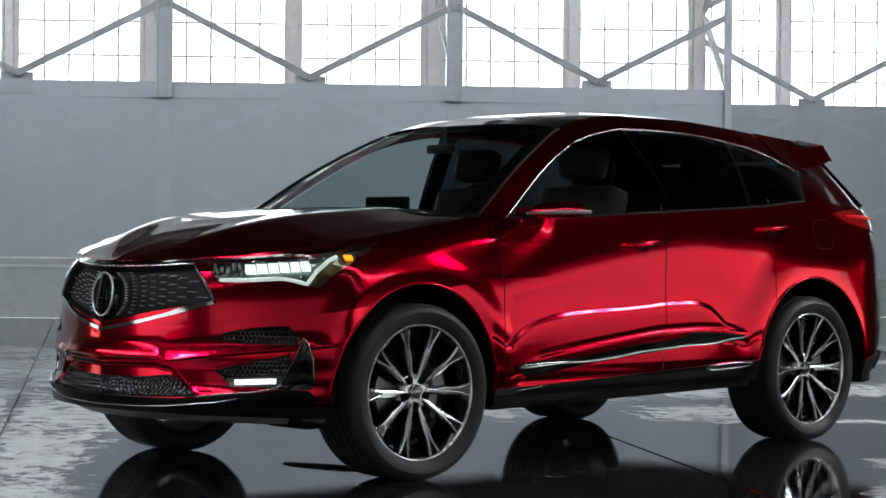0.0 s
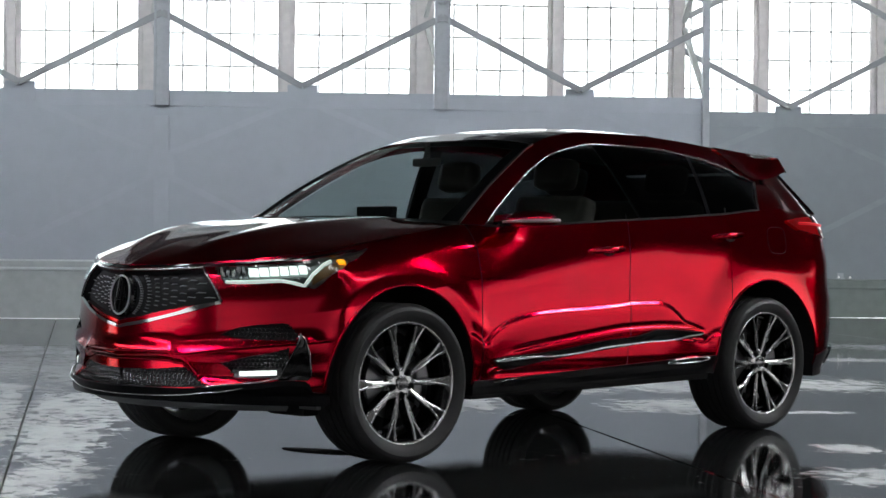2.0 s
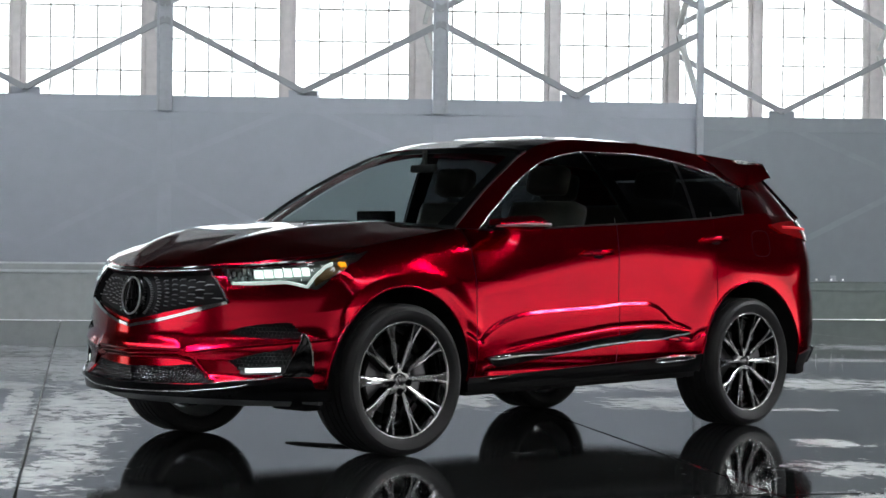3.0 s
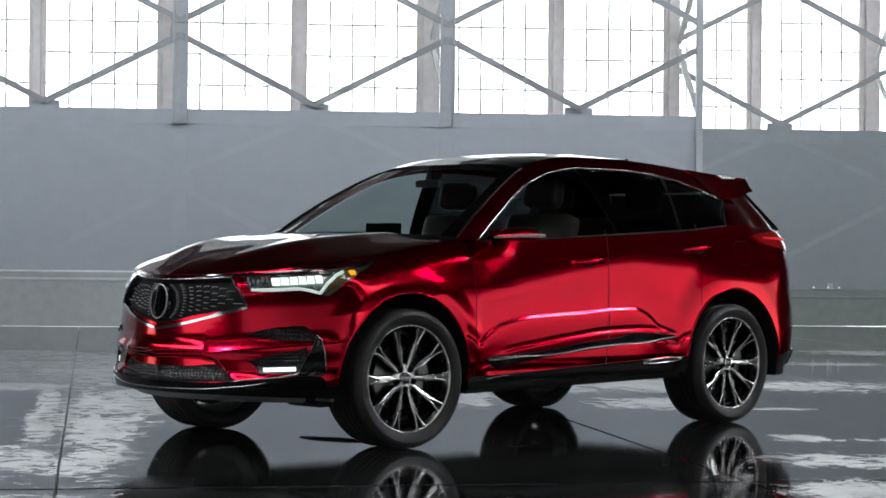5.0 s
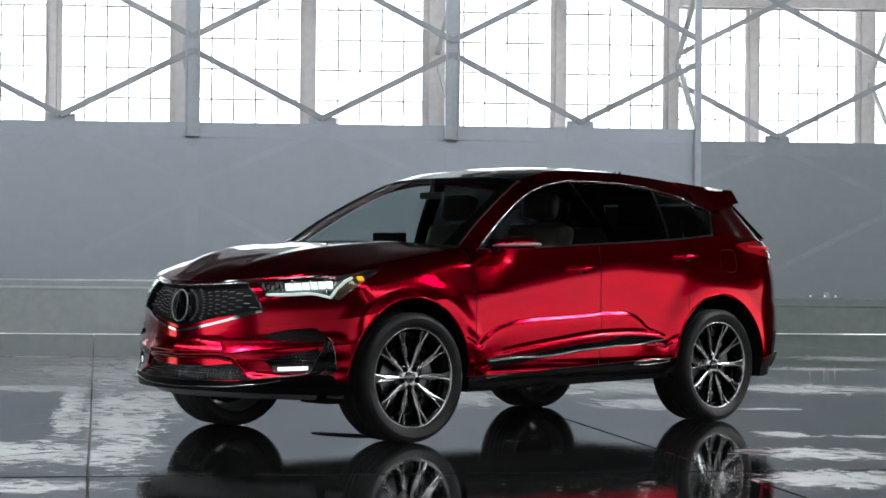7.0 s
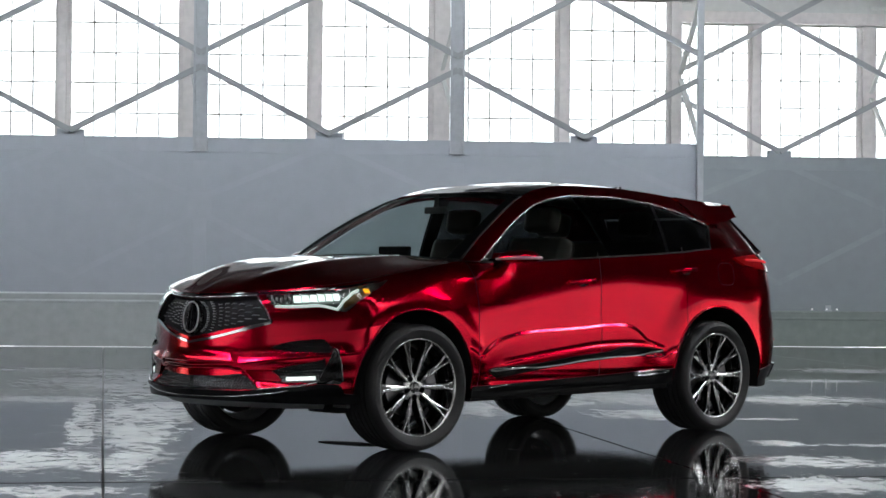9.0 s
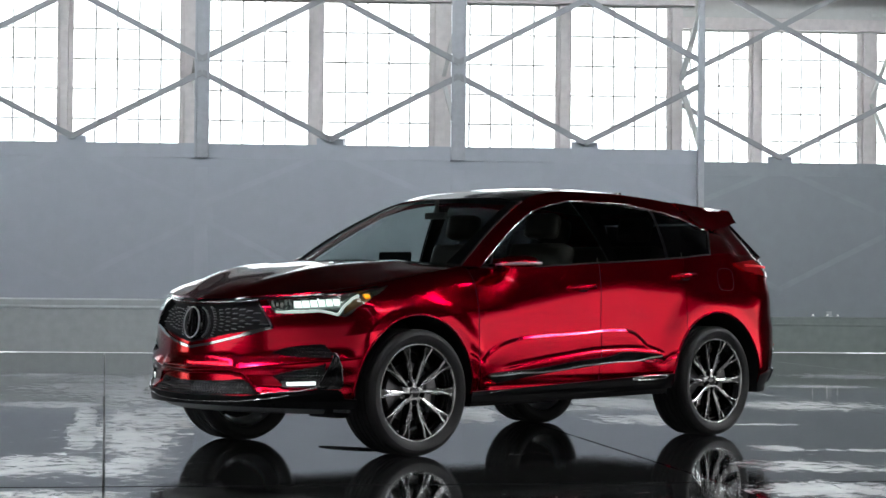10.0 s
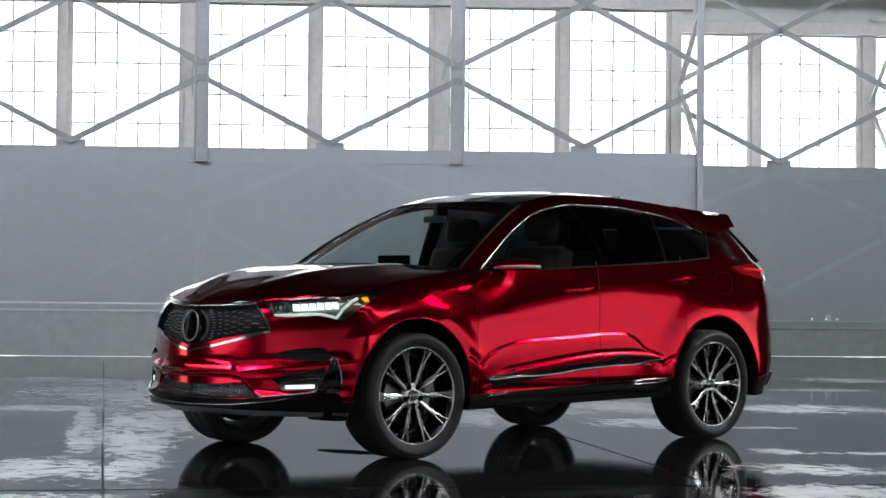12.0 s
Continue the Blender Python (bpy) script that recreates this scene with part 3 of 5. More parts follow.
# ---------- car shape ----------
def curve(*pts):
    """A smooth curve through (x, value) knots."""
    xs = [p[0] for p in pts]
    ys = [p[1] for p in pts]
    n = len(xs)
    d = [(ys[i + 1] - ys[i]) / (xs[i + 1] - xs[i]) for i in range(n - 1)]
    m = [d[0]] + [0.0 if d[i - 1] * d[i] <= 0 else 2 * d[i - 1] * d[i] / (d[i - 1] + d[i]) for i in range(1, n - 1)] + [d[-1]]

    def at(x):
        if x <= xs[0]:
            return ys[0]
        if x >= xs[-1]:
            return ys[-1]
        i = 0
        while x > xs[i + 1]:
            i += 1
        h = xs[i + 1] - xs[i]
        s = (x - xs[i]) / h
        return ((2 * s ** 3 - 3 * s ** 2 + 1) * ys[i] + (s ** 3 - 2 * s ** 2 + s) * h * m[i]
                + (3 * s ** 2 - 2 * s ** 3) * ys[i + 1] + (s ** 3 - s ** 2) * h * m[i + 1])
    return at


def step(a, b, x):
    s = min(1.0, max(0.0, (x - a) / (b - a)))
    return s * s * (3 - 2 * s)


WB, HUB, TYRE = 2.751, 0.37, 0.37
ARCH_F, ARCH_R = 0.455, 0.466
ARCHES = ((-0.028, ARCH_F), (2.745, ARCH_R))      # centre and radius of the openings
LF, LR = 0.62, 0.56
SIDE0, SIDE1 = -0.34, 3.20        # where the corners run into the side
ZLOW = 0.335
front_x = curve((0.22, -0.90), (0.335, -0.958), (0.37, -0.962), (0.42, -0.952), (0.47, -0.952), (0.50, -0.957), (0.56, -0.957),
                (0.63, -0.956), (0.75, -0.955), (0.86, -0.935), (0.905, -0.905))
plan_q = curve((0.30, 1.05), (0.36, 1.10), (0.42, 1.33), (0.48, 1.36), (0.53, 1.31), (0.58, 1.34), (0.66, 1.39), (0.75, 1.43), (0.85, 1.50), (0.93, 1.60))
shelf_z = curve((0.0, 0.517), (0.218, 0.5235), (0.281, 0.524), (0.3154, 0.5104), (0.425, 0.529), (0.541, 0.547), (0.674, 0.564), (0.85, 0.580))
rear_x = curve((0.33, 3.62), (0.45, 3.74), (0.60, 3.78), (0.72, 3.775), (0.80, 3.73), (0.95, 3.71), (1.08, 3.70), (1.2, 3.64))
edge_z = curve((-0.96, 0.905), (-0.88, 0.908), (-0.60, 0.95), (-0.2, 1.012), (0.2, 1.075), (0.45, 1.107), (0.58, 1.105),
               (1.43, 1.142), (2.38, 1.195), (2.69, 1.222), (3.0, 1.235), (3.35, 1.225), (3.7, 1.19))
low_w = curve((0.335, 0.905), (0.38, 0.922), (0.45, 0.936), (0.55, 0.937), (0.66, 0.935), (0.78, 0.933), (0.95, 0.932), (1.2, 0.93))
top_in = curve((0.0, 0.085), (0.02, 0.062), (0.06, 0.034), (0.11, 0.014), (0.18, 0.006), (0.26, 0.0))
hump_z = curve((0.40, 0.50), (0.492, 0.539), (0.516, 0.560), (0.587, 0.608), (0.676, 0.645), (0.86, 0.679), (1.05, 0.691), (1.244, 0.698), (1.445, 0.708), (1.61, 0.719), (1.78, 0.720),
               (1.889, 0.697), (1.956, 0.660), (2.023, 0.615), (2.09, 0.600), (2.204, 0.570), (2.3, 0.545))
lean_z = curve((-0.9, 0.76), (-0.3, 0.775), (0.0, 0.80), (0.3, 0.785), (0.486, 0.765), (0.72, 0.797), (1.02, 0.848), (1.35, 0.905), (1.84, 0.955), (2.3, 0.935), (2.5, 0.905), (2.75, 0.865), (3.1, 0.86))
lip_z = curve((0.55, 0.470), (0.653, 0.487), (0.862, 0.516), (1.246, 0.561), (1.571, 0.590), (1.826, 0.595), (2.09, 0.580), (2.204, 0.569))
low_z = curve((1.5, 0.50), (1.827, 0.516), (2.047, 0.526), (2.182, 0.501), (2.25, 0.529), (2.32, 0.542))
neck_z = curve((0.40, 0.592), (0.4215, 0.582), (0.457, 0.562), (0.492, 0.539))



def lean(d):
    """How far the flank has leant in at d above its lean line."""
    if d < 0.085:
        return 0.5 * d * d
    e = d - 0.085
    return 0.0036125 + 0.085 * e + 0.06 * e * e + (5.0 * e * e if e < 0.005 else 0.05 * (e - 0.0025))


def ledge(z, zc, high, wide, above, below):
    """A ledge at zc: proud below it, set back above it, fading out over the reaches above and below."""
    e = z - zc
    if e > above or e < -below:
        return 0.0
    k = 0.8 * min(1.0, max(0.0, 0.5 - e / wide)) + 0.2 * step(-wide * 0.6, wide * 0.6, -e) - 0.5
    return high * k * ((1 - step(wide, above, e)) if e > 0 else (1 - step(wide, below, -e)))


def half_width(x, z):
    """Half of the car's width at a station and height, with the arches' flare and the sculpted doors."""
    down = max(0.0, edge_z(x) - z)
    k = step(0.45, 0.85, x) * (1 - step(2.9, 3.2, x))
    w = low_w(z) - top_in(down) * (1 - k)
    for cx, ra in ARCHES:
        r = math.hypot(x - cx, z - HUB)
        if cx > 1:
            w += 0.008 * (1 - step(ra + 0.02, ra + 0.24, r))
        else:
            w += 0.010 * step(0.45, 0.80, z) * (1 - step(ra + 0.055, ra + 0.16, r))
    # the flank leans in more and more above a line that climbs to the rear
    w -= lean(max(0.0, z - lean_z(x)))
    # a rounded ledge over the swollen lower doors, a finer one over the blade, and their runs into the arches
    zc = hump_z(x)
    inside = step(0.46, 0.54, x) * (1 - step(2.05, 2.20, x))
    w += ledge(z, zc, 0.0082, 0.0165, 0.34, 0.16) * inside
    w += ledge(z, lip_z(x), 0.0040, 0.0080, 0.035, 0.05) * step(0.64, 0.80, x) * (1 - step(2.10, 2.20, x))
    w += ledge(z, low_z(x), 0.0058, 0.0120, 0.05, 0.12) * step(1.80, 2.0, x) * (1 - step(2.33, 2.40, x))
    w += ledge(z, neck_z(x), 0.0075, 0.0155, 0.08, 0.12) * step(0.38, 0.42, x) * (1 - step(0.492, 0.54, x))
    w -= 0.016 * step(0.50, 0.62, x) * (1 - step(2.12, 2.25, x)) * (1 - step(lip_z(x) - 0.075, lip_z(x) - 0.045, z)) * step(0.34, 0.40, z)
    return w


def nose_relief(u, z):
    """How far the bumper stands out: a shelf that sweeps out to a crease, proud wings beside a recessed lower grille."""
    if z > 0.70:
        return 0.0
    fade = 1 - step(0.72, 0.90, u)
    zc = shelf_z(u)
    e = z - zc
    if e >= 0:
        k = max(0.0, 1 - e / 0.085)
        d = 0.026 * k ** 2.2
    else:
        d = 0.026 - 0.007 * step(0.0, 0.012, -e)
        inner = 0.3154 + (0.5104 - z) * 0.593                  # the wing's inner edge runs out as it falls
        centre = 1 - step(inner - 0.008, inner + 0.016, u)
        d -= centre * 0.020 * step(0.018, 0.050, -e)
        d -= (1 - centre) * 0.010 * step(0.02, 0.16, -e)
    return d * fade * (1 - step(0.60, 0.70, z)) * step(0.335, 0.37, z)


def shell(u, z):
    """The body's side wall: u 0 to 1 from the nose's middle round the corner, 1 to 2 along the side, 2 to 3 round the tail. Left side, y < 0."""
    if u <= 1:
        a = u * math.pi / 2
        c, s = math.cos(a), math.sin(a)
        fx = front_x(z)
        x = fx + (SIDE0 - fx) * (1 - c ** (2 / 2.0))
        y = half_width(x, z) * s ** plan_q(z)
        d = nose_relief(u, z)
        x, y = x - d * c * c, y + d * s * s
    elif u <= 2:
        x = SIDE0 + (SIDE1 - SIDE0) * (u - 1)
        y = half_width(x, z)
    else:
        a = (3 - u) * math.pi / 2
        c, s = math.cos(a), math.sin(a)
        rx = rear_x(z)
        x = rx + (SIDE1 - rx) * (1 - c)
        y = half_width(x, z) * s ** (2 / 2.8)
    return (x, -y, z)


def top_of(u):
    """The height of the side wall's upper edge: hood line, belt, hatch."""
    z = 0.95
    for _ in range(6):
        z = edge_z(shell(u, z)[0])
    return z


def shell_at_x(x, z):
    """u on the side or the corners for a given station."""
    if SIDE0 <= x <= SIDE1:
        return 1 + (x - SIDE0) / (SIDE1 - SIDE0)
    if x < SIDE0:
        fx = front_x(z)
        return math.acos(max(0, 1 - (x - fx) / (SIDE0 - fx))) / (math.pi / 2)
    rx = rear_x(z)
    return 3 - math.acos(max(0, 1 - (x - rx) / (SIDE1 - rx))) / (math.pi / 2)


# ---------- car ----------
car = thing("car", Matrix.Identity(4), "deep red sport utility car with black trim on wet floor", "car")


def normal_at(u, z):
    e = 0.004
    a, b = Vector(shell(max(0, u - e), z)), Vector(shell(min(3, u + e), z))
    c, d = Vector(shell(u, z - e)), Vector(shell(u, z + e))
    n = (b - a).cross(d - c)
    return n.normalized() if n.length else Vector((-1, 0, 0))


def on_shell(u, z, off=0.0):
    return Vector(shell(u, z)) + normal_at(u, z) * off


def in_arch(x, z, grow=0.0):
    for cx, ra in ARCHES:
        r = ra + grow
        if math.hypot(x - cx, z - HUB) < r and z >= HUB or abs(x - cx) < r and z < HUB:
            return cx, r
    return None


def snap_arch(x, z):
    hit = in_arch(x, z)
    if not hit:
        return x, z
    cx, ra = hit
    if z < HUB:
        return cx + math.copysign(ra, x - cx), z
    r = math.hypot(x - cx, z - HUB) or 1e-6
    return cx + (x - cx) * ra / r, HUB + (z - HUB) * ra / r


SHUT_F, SHUT_B, SHUT_R = 0.474, 1.567, 2.42
GAP = 0.0028


def stations():
    us = [i / 112 for i in range(113)]
    x = SIDE0
    while x < SIDE1 - 0.01:
        x += 0.011
        us.append(1 + (min(x, SIDE1) - SIDE0) / (SIDE1 - SIDE0))
    us += [2 + i / 36 for i in range(1, 37)]
    for s in (SHUT_F, SHUT_B, SHUT_R):
        for d in (-GAP, GAP):
            us.append(1 + (s + d - SIDE0) / (SIDE1 - SIDE0))
    return sorted(set(us))


NV = 280


# outlines on the nose: (station round the shell, height)
G_TOP = [(0.0, 0.8755), (0.2273, 0.8778), (0.3371, 0.8843), (0.4235, 0.8900), (0.4506, 0.8231), (0.480, 0.748)]
G_LOW = [(0.0, 0.648), (0.1545, 0.6708), (0.2514, 0.6948), (0.3524, 0.7186), (0.480, 0.745)]
H_TOP = [(0.459, 0.9005), (0.611, 0.9115), (0.705, 0.9241), (0.806, 0.9365), (0.929, 0.9556), (1.015, 0.9746), (1.042, 0.9935)]
H_LOW = [(0.459, 0.896), (0.4956, 0.8264), (0.5495, 0.823), (0.6875, 0.8321), (0.7323, 0.8215), (0.7698, 0.8129), (0.7989, 0.806), (0.8916, 0.8698), (1.0073, 0.9312), (1.042, 0.988)]
V1T = [(0.4625, 0.6002), (0.5063, 0.6264), (0.6098, 0.6493), (0.6983, 0.6554), (0.737, 0.608)]
V1L = [(0.4625, 0.5957), (0.5734, 0.5792), (0.7195, 0.5779), (0.737, 0.5979)]
V2T = [(0.468, 0.4744), (0.5577, 0.5049), (0.6755, 0.5414), (0.703, 0.5578)]
V2L = [(0.468, 0.4676), (0.4955, 0.4371), (0.5111, 0.4086), (0.6589, 0.4106), (0.703, 0.420)]
B_T = [(0.662, 0.402), (0.684, 0.458), (0.711, 0.526), (0.741, 0.606), (0.757, 0.5826), (0.7737, 0.5153), (0.785, 0.425)]
B_L = [(0.662, 0.3974), (0.714, 0.400), (0.769, 0.400), (0.785, 0.418)]
L_T = [(0.0, 0.432), (0.0853, 0.4334), (0.2197, 0.4382), (0.335, 0.450), (0.36, 0.4335), (0.395, 0.372)]
L_L = [(0.0, 0.350), (0.299, 0.358), (0.395, 0.368)]
gt, gl = curve(*G_TOP), curve(*G_LOW)
HOLES = [(gt, gl, 0.0, 0.478), (curve(*H_TOP), curve(*H_LOW), 0.459, 1.042), (curve(*V1T), curve(*V1L), 0.4625, 0.735),
         (curve(*V2T), curve(*V2L), 0.468, 0.703), (curve(*L_T), curve(*L_L), 0.0, 0.395)]


def in_hole(u, z):
    return any(a <= u <= b and lo(u) < z < hi(u) for hi, lo, a, b in HOLES)


def panel(name, u0, u1, label, both=False):
    us = [u for u in stations() if u0 - 1e-9 <= u <= u1 + 1e-9]
    bm = bmesh.new()
    rows = []
    for u in us:
        zt = top_of(u)
        rows.append([(shell(u, ZLOW + (zt - ZLOW) * k / NV)) for k in range(NV + 1)])
    made = {}

    def vert(i, k):
        if (i, k) not in made:
            x, y, z = rows[i][k]
            sx, sz = snap_arch(x, z)
            if (sx, sz) != (x, z):
                uu = shell_at_x(sx, sz)
                x, y, z = shell(uu, sz)
            made[i, k] = bm.verts.new((x, y, z))
        return made[i, k]

    for i in range(len(us) - 1):
        for k in range(NV):
            quad = ((i, k), (i + 1, k), (i + 1, k + 1), (i, k + 1))
            if all(in_arch(rows[a][b][0], rows[a][b][2]) for a, b in quad):
                continue
            if us[i] <= 1.05 and all(in_hole(us[a], rows[a][b][2]) for a, b in quad):
                continue
            bm.faces.new([vert(*q) for q in quad])
    bmesh.ops.remove_doubles(bm, verts=bm.verts, dist=0.0004)
    bmesh.ops.recalc_face_normals(bm, faces=bm.faces)
    c = mirrored(bm)
    if both:
        bm = joined(bm, c)
        bmesh.ops.remove_doubles(bm, verts=bm.verts, dist=0.0004)
        return [part(name, bm, RED, car, label, True)]
    return [part(name, bm, RED, car, label, True), part(name, c, RED, car, label, True)]


def side_u(x):
    return 1 + (x - SIDE0) / (SIDE1 - SIDE0)


panel("front_bumper", 0, 0.857142857, "red front bumper", True)
panel("front_fender", 0.857142857, side_u(SHUT_F - GAP), "red front fender")
panel("door", side_u(SHUT_F + GAP), side_u(SHUT_B - GAP), "red sculpted front door")
panel("door", side_u(SHUT_B + GAP), side_u(SHUT_R - GAP), "red sculpted rear door")
panel("rear_quarter", side_u(SHUT_R + GAP), 3, "red rear quarter and bumper", True)


def strip(name, knots_top, knots_low, u0, u1, off, material, label="", nu=40, nv=6, parent=None, both=True, depth=0.012, smooth=True):
    """A piece that lies on the body's side between two lines z(u), proud by off, with closed rims. Returns the left one."""
    zt, zb = curve(*knots_top), curve(*knots_low)
    rows = []
    for i in range(nu + 1):
        u = u0 + (u1 - u0) * i / nu
        a, b = zb(u), zt(u)
        col = [on_shell(u, a, off - depth)] + [on_shell(u, a + (b - a) * k / nv, off) for k in range(nv + 1)] + [on_shell(u, b, off - depth)]
        rows.append(col)
    ends = [[on_shell(uu, p.z, off - depth) for p in r] for uu, r in ((u0, rows[0]), (u1, rows[-1]))]
    bm = bmesh.new()
    grid(bm, [ends[0]] + rows + [ends[1]])
    bmesh.ops.remove_doubles(bm, verts=bm.verts, dist=0.0003)
    bmesh.ops.recalc_face_normals(bm, faces=bm.faces)
    c = mirrored(bm) if both else None
    o = part(name, bm, material, parent or car, label)
    if both:
        part(name, c, material, parent or car, label)
    return o


def line(name, knots, r, material, off=0.004, parent=None, label="", n=40, both=True, flat=1.0):
    """A thin rod along (u, z) knots on the body's side."""
    pts = []
    for (ua, za), (ub, zb) in zip(knots, knots[1:]):
        m = max(2, int(n * abs(ub - ua) / max(1e-6, abs(knots[-1][0] - knots[0][0]) + 0.3)) + 2)
        pts += [on_shell(ua + (ub - ua) * i / m, za + (zb - za) * i / m, off) for i in range(m)]
    pts.append(on_shell(*knots[-1], off))
    bm = bmesh.new()
    tube(bm, pts, r, 8, flat=flat)
    c = mirrored(bm) if both else None
    o = part(name, bm, material, parent or car, label, True)
    if both:
        part(name, c, material, parent or car, label, True)
    return o


# dark seams behind the shut lines
for s in (SHUT_F, SHUT_B, SHUT_R):
    zlo = 0.34 if s != SHUT_R else HUB + math.sqrt(max(0, ARCH_R ** 2 - (s - WB) ** 2)) - 0.02
    strip("seam", ((1, top_of(side_u(s)) - 0.01), (3, 1.3)), ((1, zlo), (3, zlo)), side_u(s - 0.006), side_u(s + 0.006), -0.009, LINER, nu=2, nv=40, depth=0.004)

# wheel arches: lip and liner
for cx, ra in ARCHES:
    pts = [(cx - ra, z) for z in (0.345,)] + [(cx - ra * math.cos(math.pi * k / 40), HUB + ra * math.sin(math.pi * k / 40)) for k in range(41)] + [(cx + ra, 0.345)]
    pts = [on_shell(shell_at_x(x, z), z, 0.0) for x, z in pts]
    bm = tube(bmesh.new(), pts, 0.007, 8)
    c = mirrored(bm)
    part("arch_lip", bm, RED, car, smooth=True)
    part("arch_lip", c, RED, car, smooth=True)
    rows = []
    for y_in in (0.0, 0.30, 0.42):
        rows.append([Vector((p.x, p.y + y_in + (0.0 if y_in else 0.006), p.z)) for p in pts])
    bm = bmesh.new()
    vs = grid(bm, rows)
    bm.faces.new(vs[-1])
    bmesh.ops.recalc_face_normals(bm, faces=bm.faces)
    c = mirrored(bm)
    part("arch_liner", bm, LINER, car)
    part("arch_liner", c, LINER, car)

# hood: between the nose, the fender lines and the cowl
COWL_X = 0.46
crown = curve((0.0, 0.0), (0.12, 0.020), (0.35, 0.045), (0.65, 0.048), (1.0, 0.030))


def hood_point(s, t):
    """s 0 at the nose to 1 at the cowl, t 0 in the middle to 1 on the fender line."""
    un = 0.46
    ue = un + (side_u(COWL_X) - un) * s
    e = Vector(shell(ue, top_of(ue)))
    f = Vector(shell(un * t, top_of(un * t)))           # the nose edge
    c0 = Vector(shell(0, top_of(0)))
    c = Vector((c0.x + (0.16 - c0.x) * s, 0, 0.905 + 0.235 * (1 - (1 - s) ** 2.1)))
    k = Vector(shell(un, top_of(un)))
    cow = Vector((0.16 + (COWL_X - 0.16) * t ** 2.0, -abs(shell(side_u(COWL_X), 1.107)[1]) * t, 1.14 - 0.033 * t ** 2))
    across = c.lerp(e, t)
    across.z += (e.z - c.z) * (t ** 2.4 - t)
    if t > 0:
        across.x = c.x + (e.x - c.x) * t ** 1.6
    base = c0.lerp(k, t)
    base.x = c0.x + (k.x - c0.x) * t ** 1.6
    p = across + (f - base) * (1 - s) ** 3
    e1 = Vector(shell(side_u(COWL_X), 1.107))
    end = Vector((0.16 + (e1.x - 0.16) * t ** 1.6, e1.y * t, 1.14 + (e1.z - 1.14) * t ** 2.4))
    p += (cow - end) * s ** 4
    # twin ridges that run back from the nose
    ridge = 0.56 - 0.10 * (1 - s)
    p.z += 0.014 * math.exp(-((t - ridge) / 0.13) ** 2) * step(0.05, 0.35, s) * (1 - step(0.97, 1.0, t))
    return p


bm = bmesh.new()
NS, NT = 46, 30
grid(bm, [[hood_point(i / NS, j / NT) + Vector((0, 0, 0.002)) for j in range(NT + 1)] for i in range(NS + 1)])
bmesh.ops.recalc_face_normals(bm, faces=bm.faces)
bm = joined(bm, mirrored(bm))
bmesh.ops.remove_doubles(bm, verts=bm.verts, dist=0.001)
bmesh.ops.recalc_face_normals(bm, faces=bm.faces)
part("hood", bm, RED, car, "deep red creased hood", True)

# greenhouse lines, left side: window frame's upper line and the windscreen and roof's edge
DLO = [(0.58, 0.835, 1.108), (0.70, 0.800, 1.190), (0.80, 0.772, 1.255), (1.02, 0.712, 1.385), (1.23, 0.672, 1.478), (1.40, 0.655, 1.520), (1.63, 0.645, 1.548),
       (2.0, 0.645, 1.548), (2.40, 0.652, 1.515), (2.65, 0.675, 1.467), (2.92, 0.705, 1.385)]
RAIL = [(0.44, 0.800, 1.112), (0.56, 0.770, 1.195), (0.68, 0.738, 1.275), (0.93, 0.668, 1.418), (1.17, 0.600, 1.530), (1.36, 0.580, 1.588), (1.63, 0.572, 1.618),
        (2.0, 0.572, 1.620), (2.40, 0.572, 1.602), (2.75, 0.568, 1.575), (3.12, 0.560, 1.546)]


def run(pts):
    """A smooth line through 3D points, by 0 to 1."""
    n = len(pts) - 1
    cs = [curve(*[(i / n, p[a]) for i, p in enumerate(pts)]) for a in range(3)]
    return lambda s: Vector((cs[0](s), -cs[1](s), cs[2](s)))


dlo, rail = run(DLO), run(RAIL)
NG = 60


def both_sides(name, bm, material, label="", smooth=True):
    c = mirrored(bm)
    return part(name, bm, material, car, label, smooth), part(name, c, material, car, label, smooth)


def bulge(a, b, k, h):
    """A point between a and b, bowed outwards by h."""
    p = a.lerp(b, k)
    d = Vector((0, -1, 0.55)).normalized()
    return p + d * h * 4 * k * (1 - k)


# roof rail with the screen pillar
bm = bmesh.new()
grid(bm, [[bulge(dlo(i / NG), rail(i / NG), k / 6, 0.0035) for k in range(7)] for i in range(NG + 1)])
bmesh.ops.recalc_face_normals(bm, faces=bm.faces)
both_sides("roof_rail", bm, RED, "red roof rail and windscreen pillar")

# rear pillar
belt_end = 2.72


def belt(x, off=0.0):
    u = shell_at_x(x, edge_z(x))
    p = Vector(shell(u, top_of(u)))
    return p + Vector((0, -off, 0))


hatch_top, hatch_low = Vector((3.30, -0.575, 1.455)), belt(3.50)
bm = bmesh.new()
rows = []
for i in range(17):
    s = i / 16
    lo = belt(belt_end + (3.50 - belt_end) * s)
    hi = dlo(1.0).lerp(hatch_top, s)
    rows.append([bulge(lo, hi, k / 12, 0.010) for k in range(13)])
grid(bm, rows)
rows = [[dlo(1.0).lerp(hatch_top, i / 10).lerp(rail(0.94 + 0.06 * i / 10) + Vector((0, 0, -0.012)), k / 5) for k in range(6)] for i in range(11)]
grid(bm, rows)
bmesh.ops.recalc_face_normals(bm, faces=bm.faces)
both_sides("rear_pillar", bm, RED, "deep red rear pillar")

# roof
header = [Vector((1.17 - 0.10 * (1 - t * t), -0.60 * t, 1.530 + 0.032 * (1 - t * t))) for t in [j / 20 for j in range(21)]]
roof_mid = curve((1.07, 1.562), (1.30, 1.616), (1.55, 1.644), (1.85, 1.656), (2.2, 1.648), (2.6, 1.622), (3.12, 1.572))


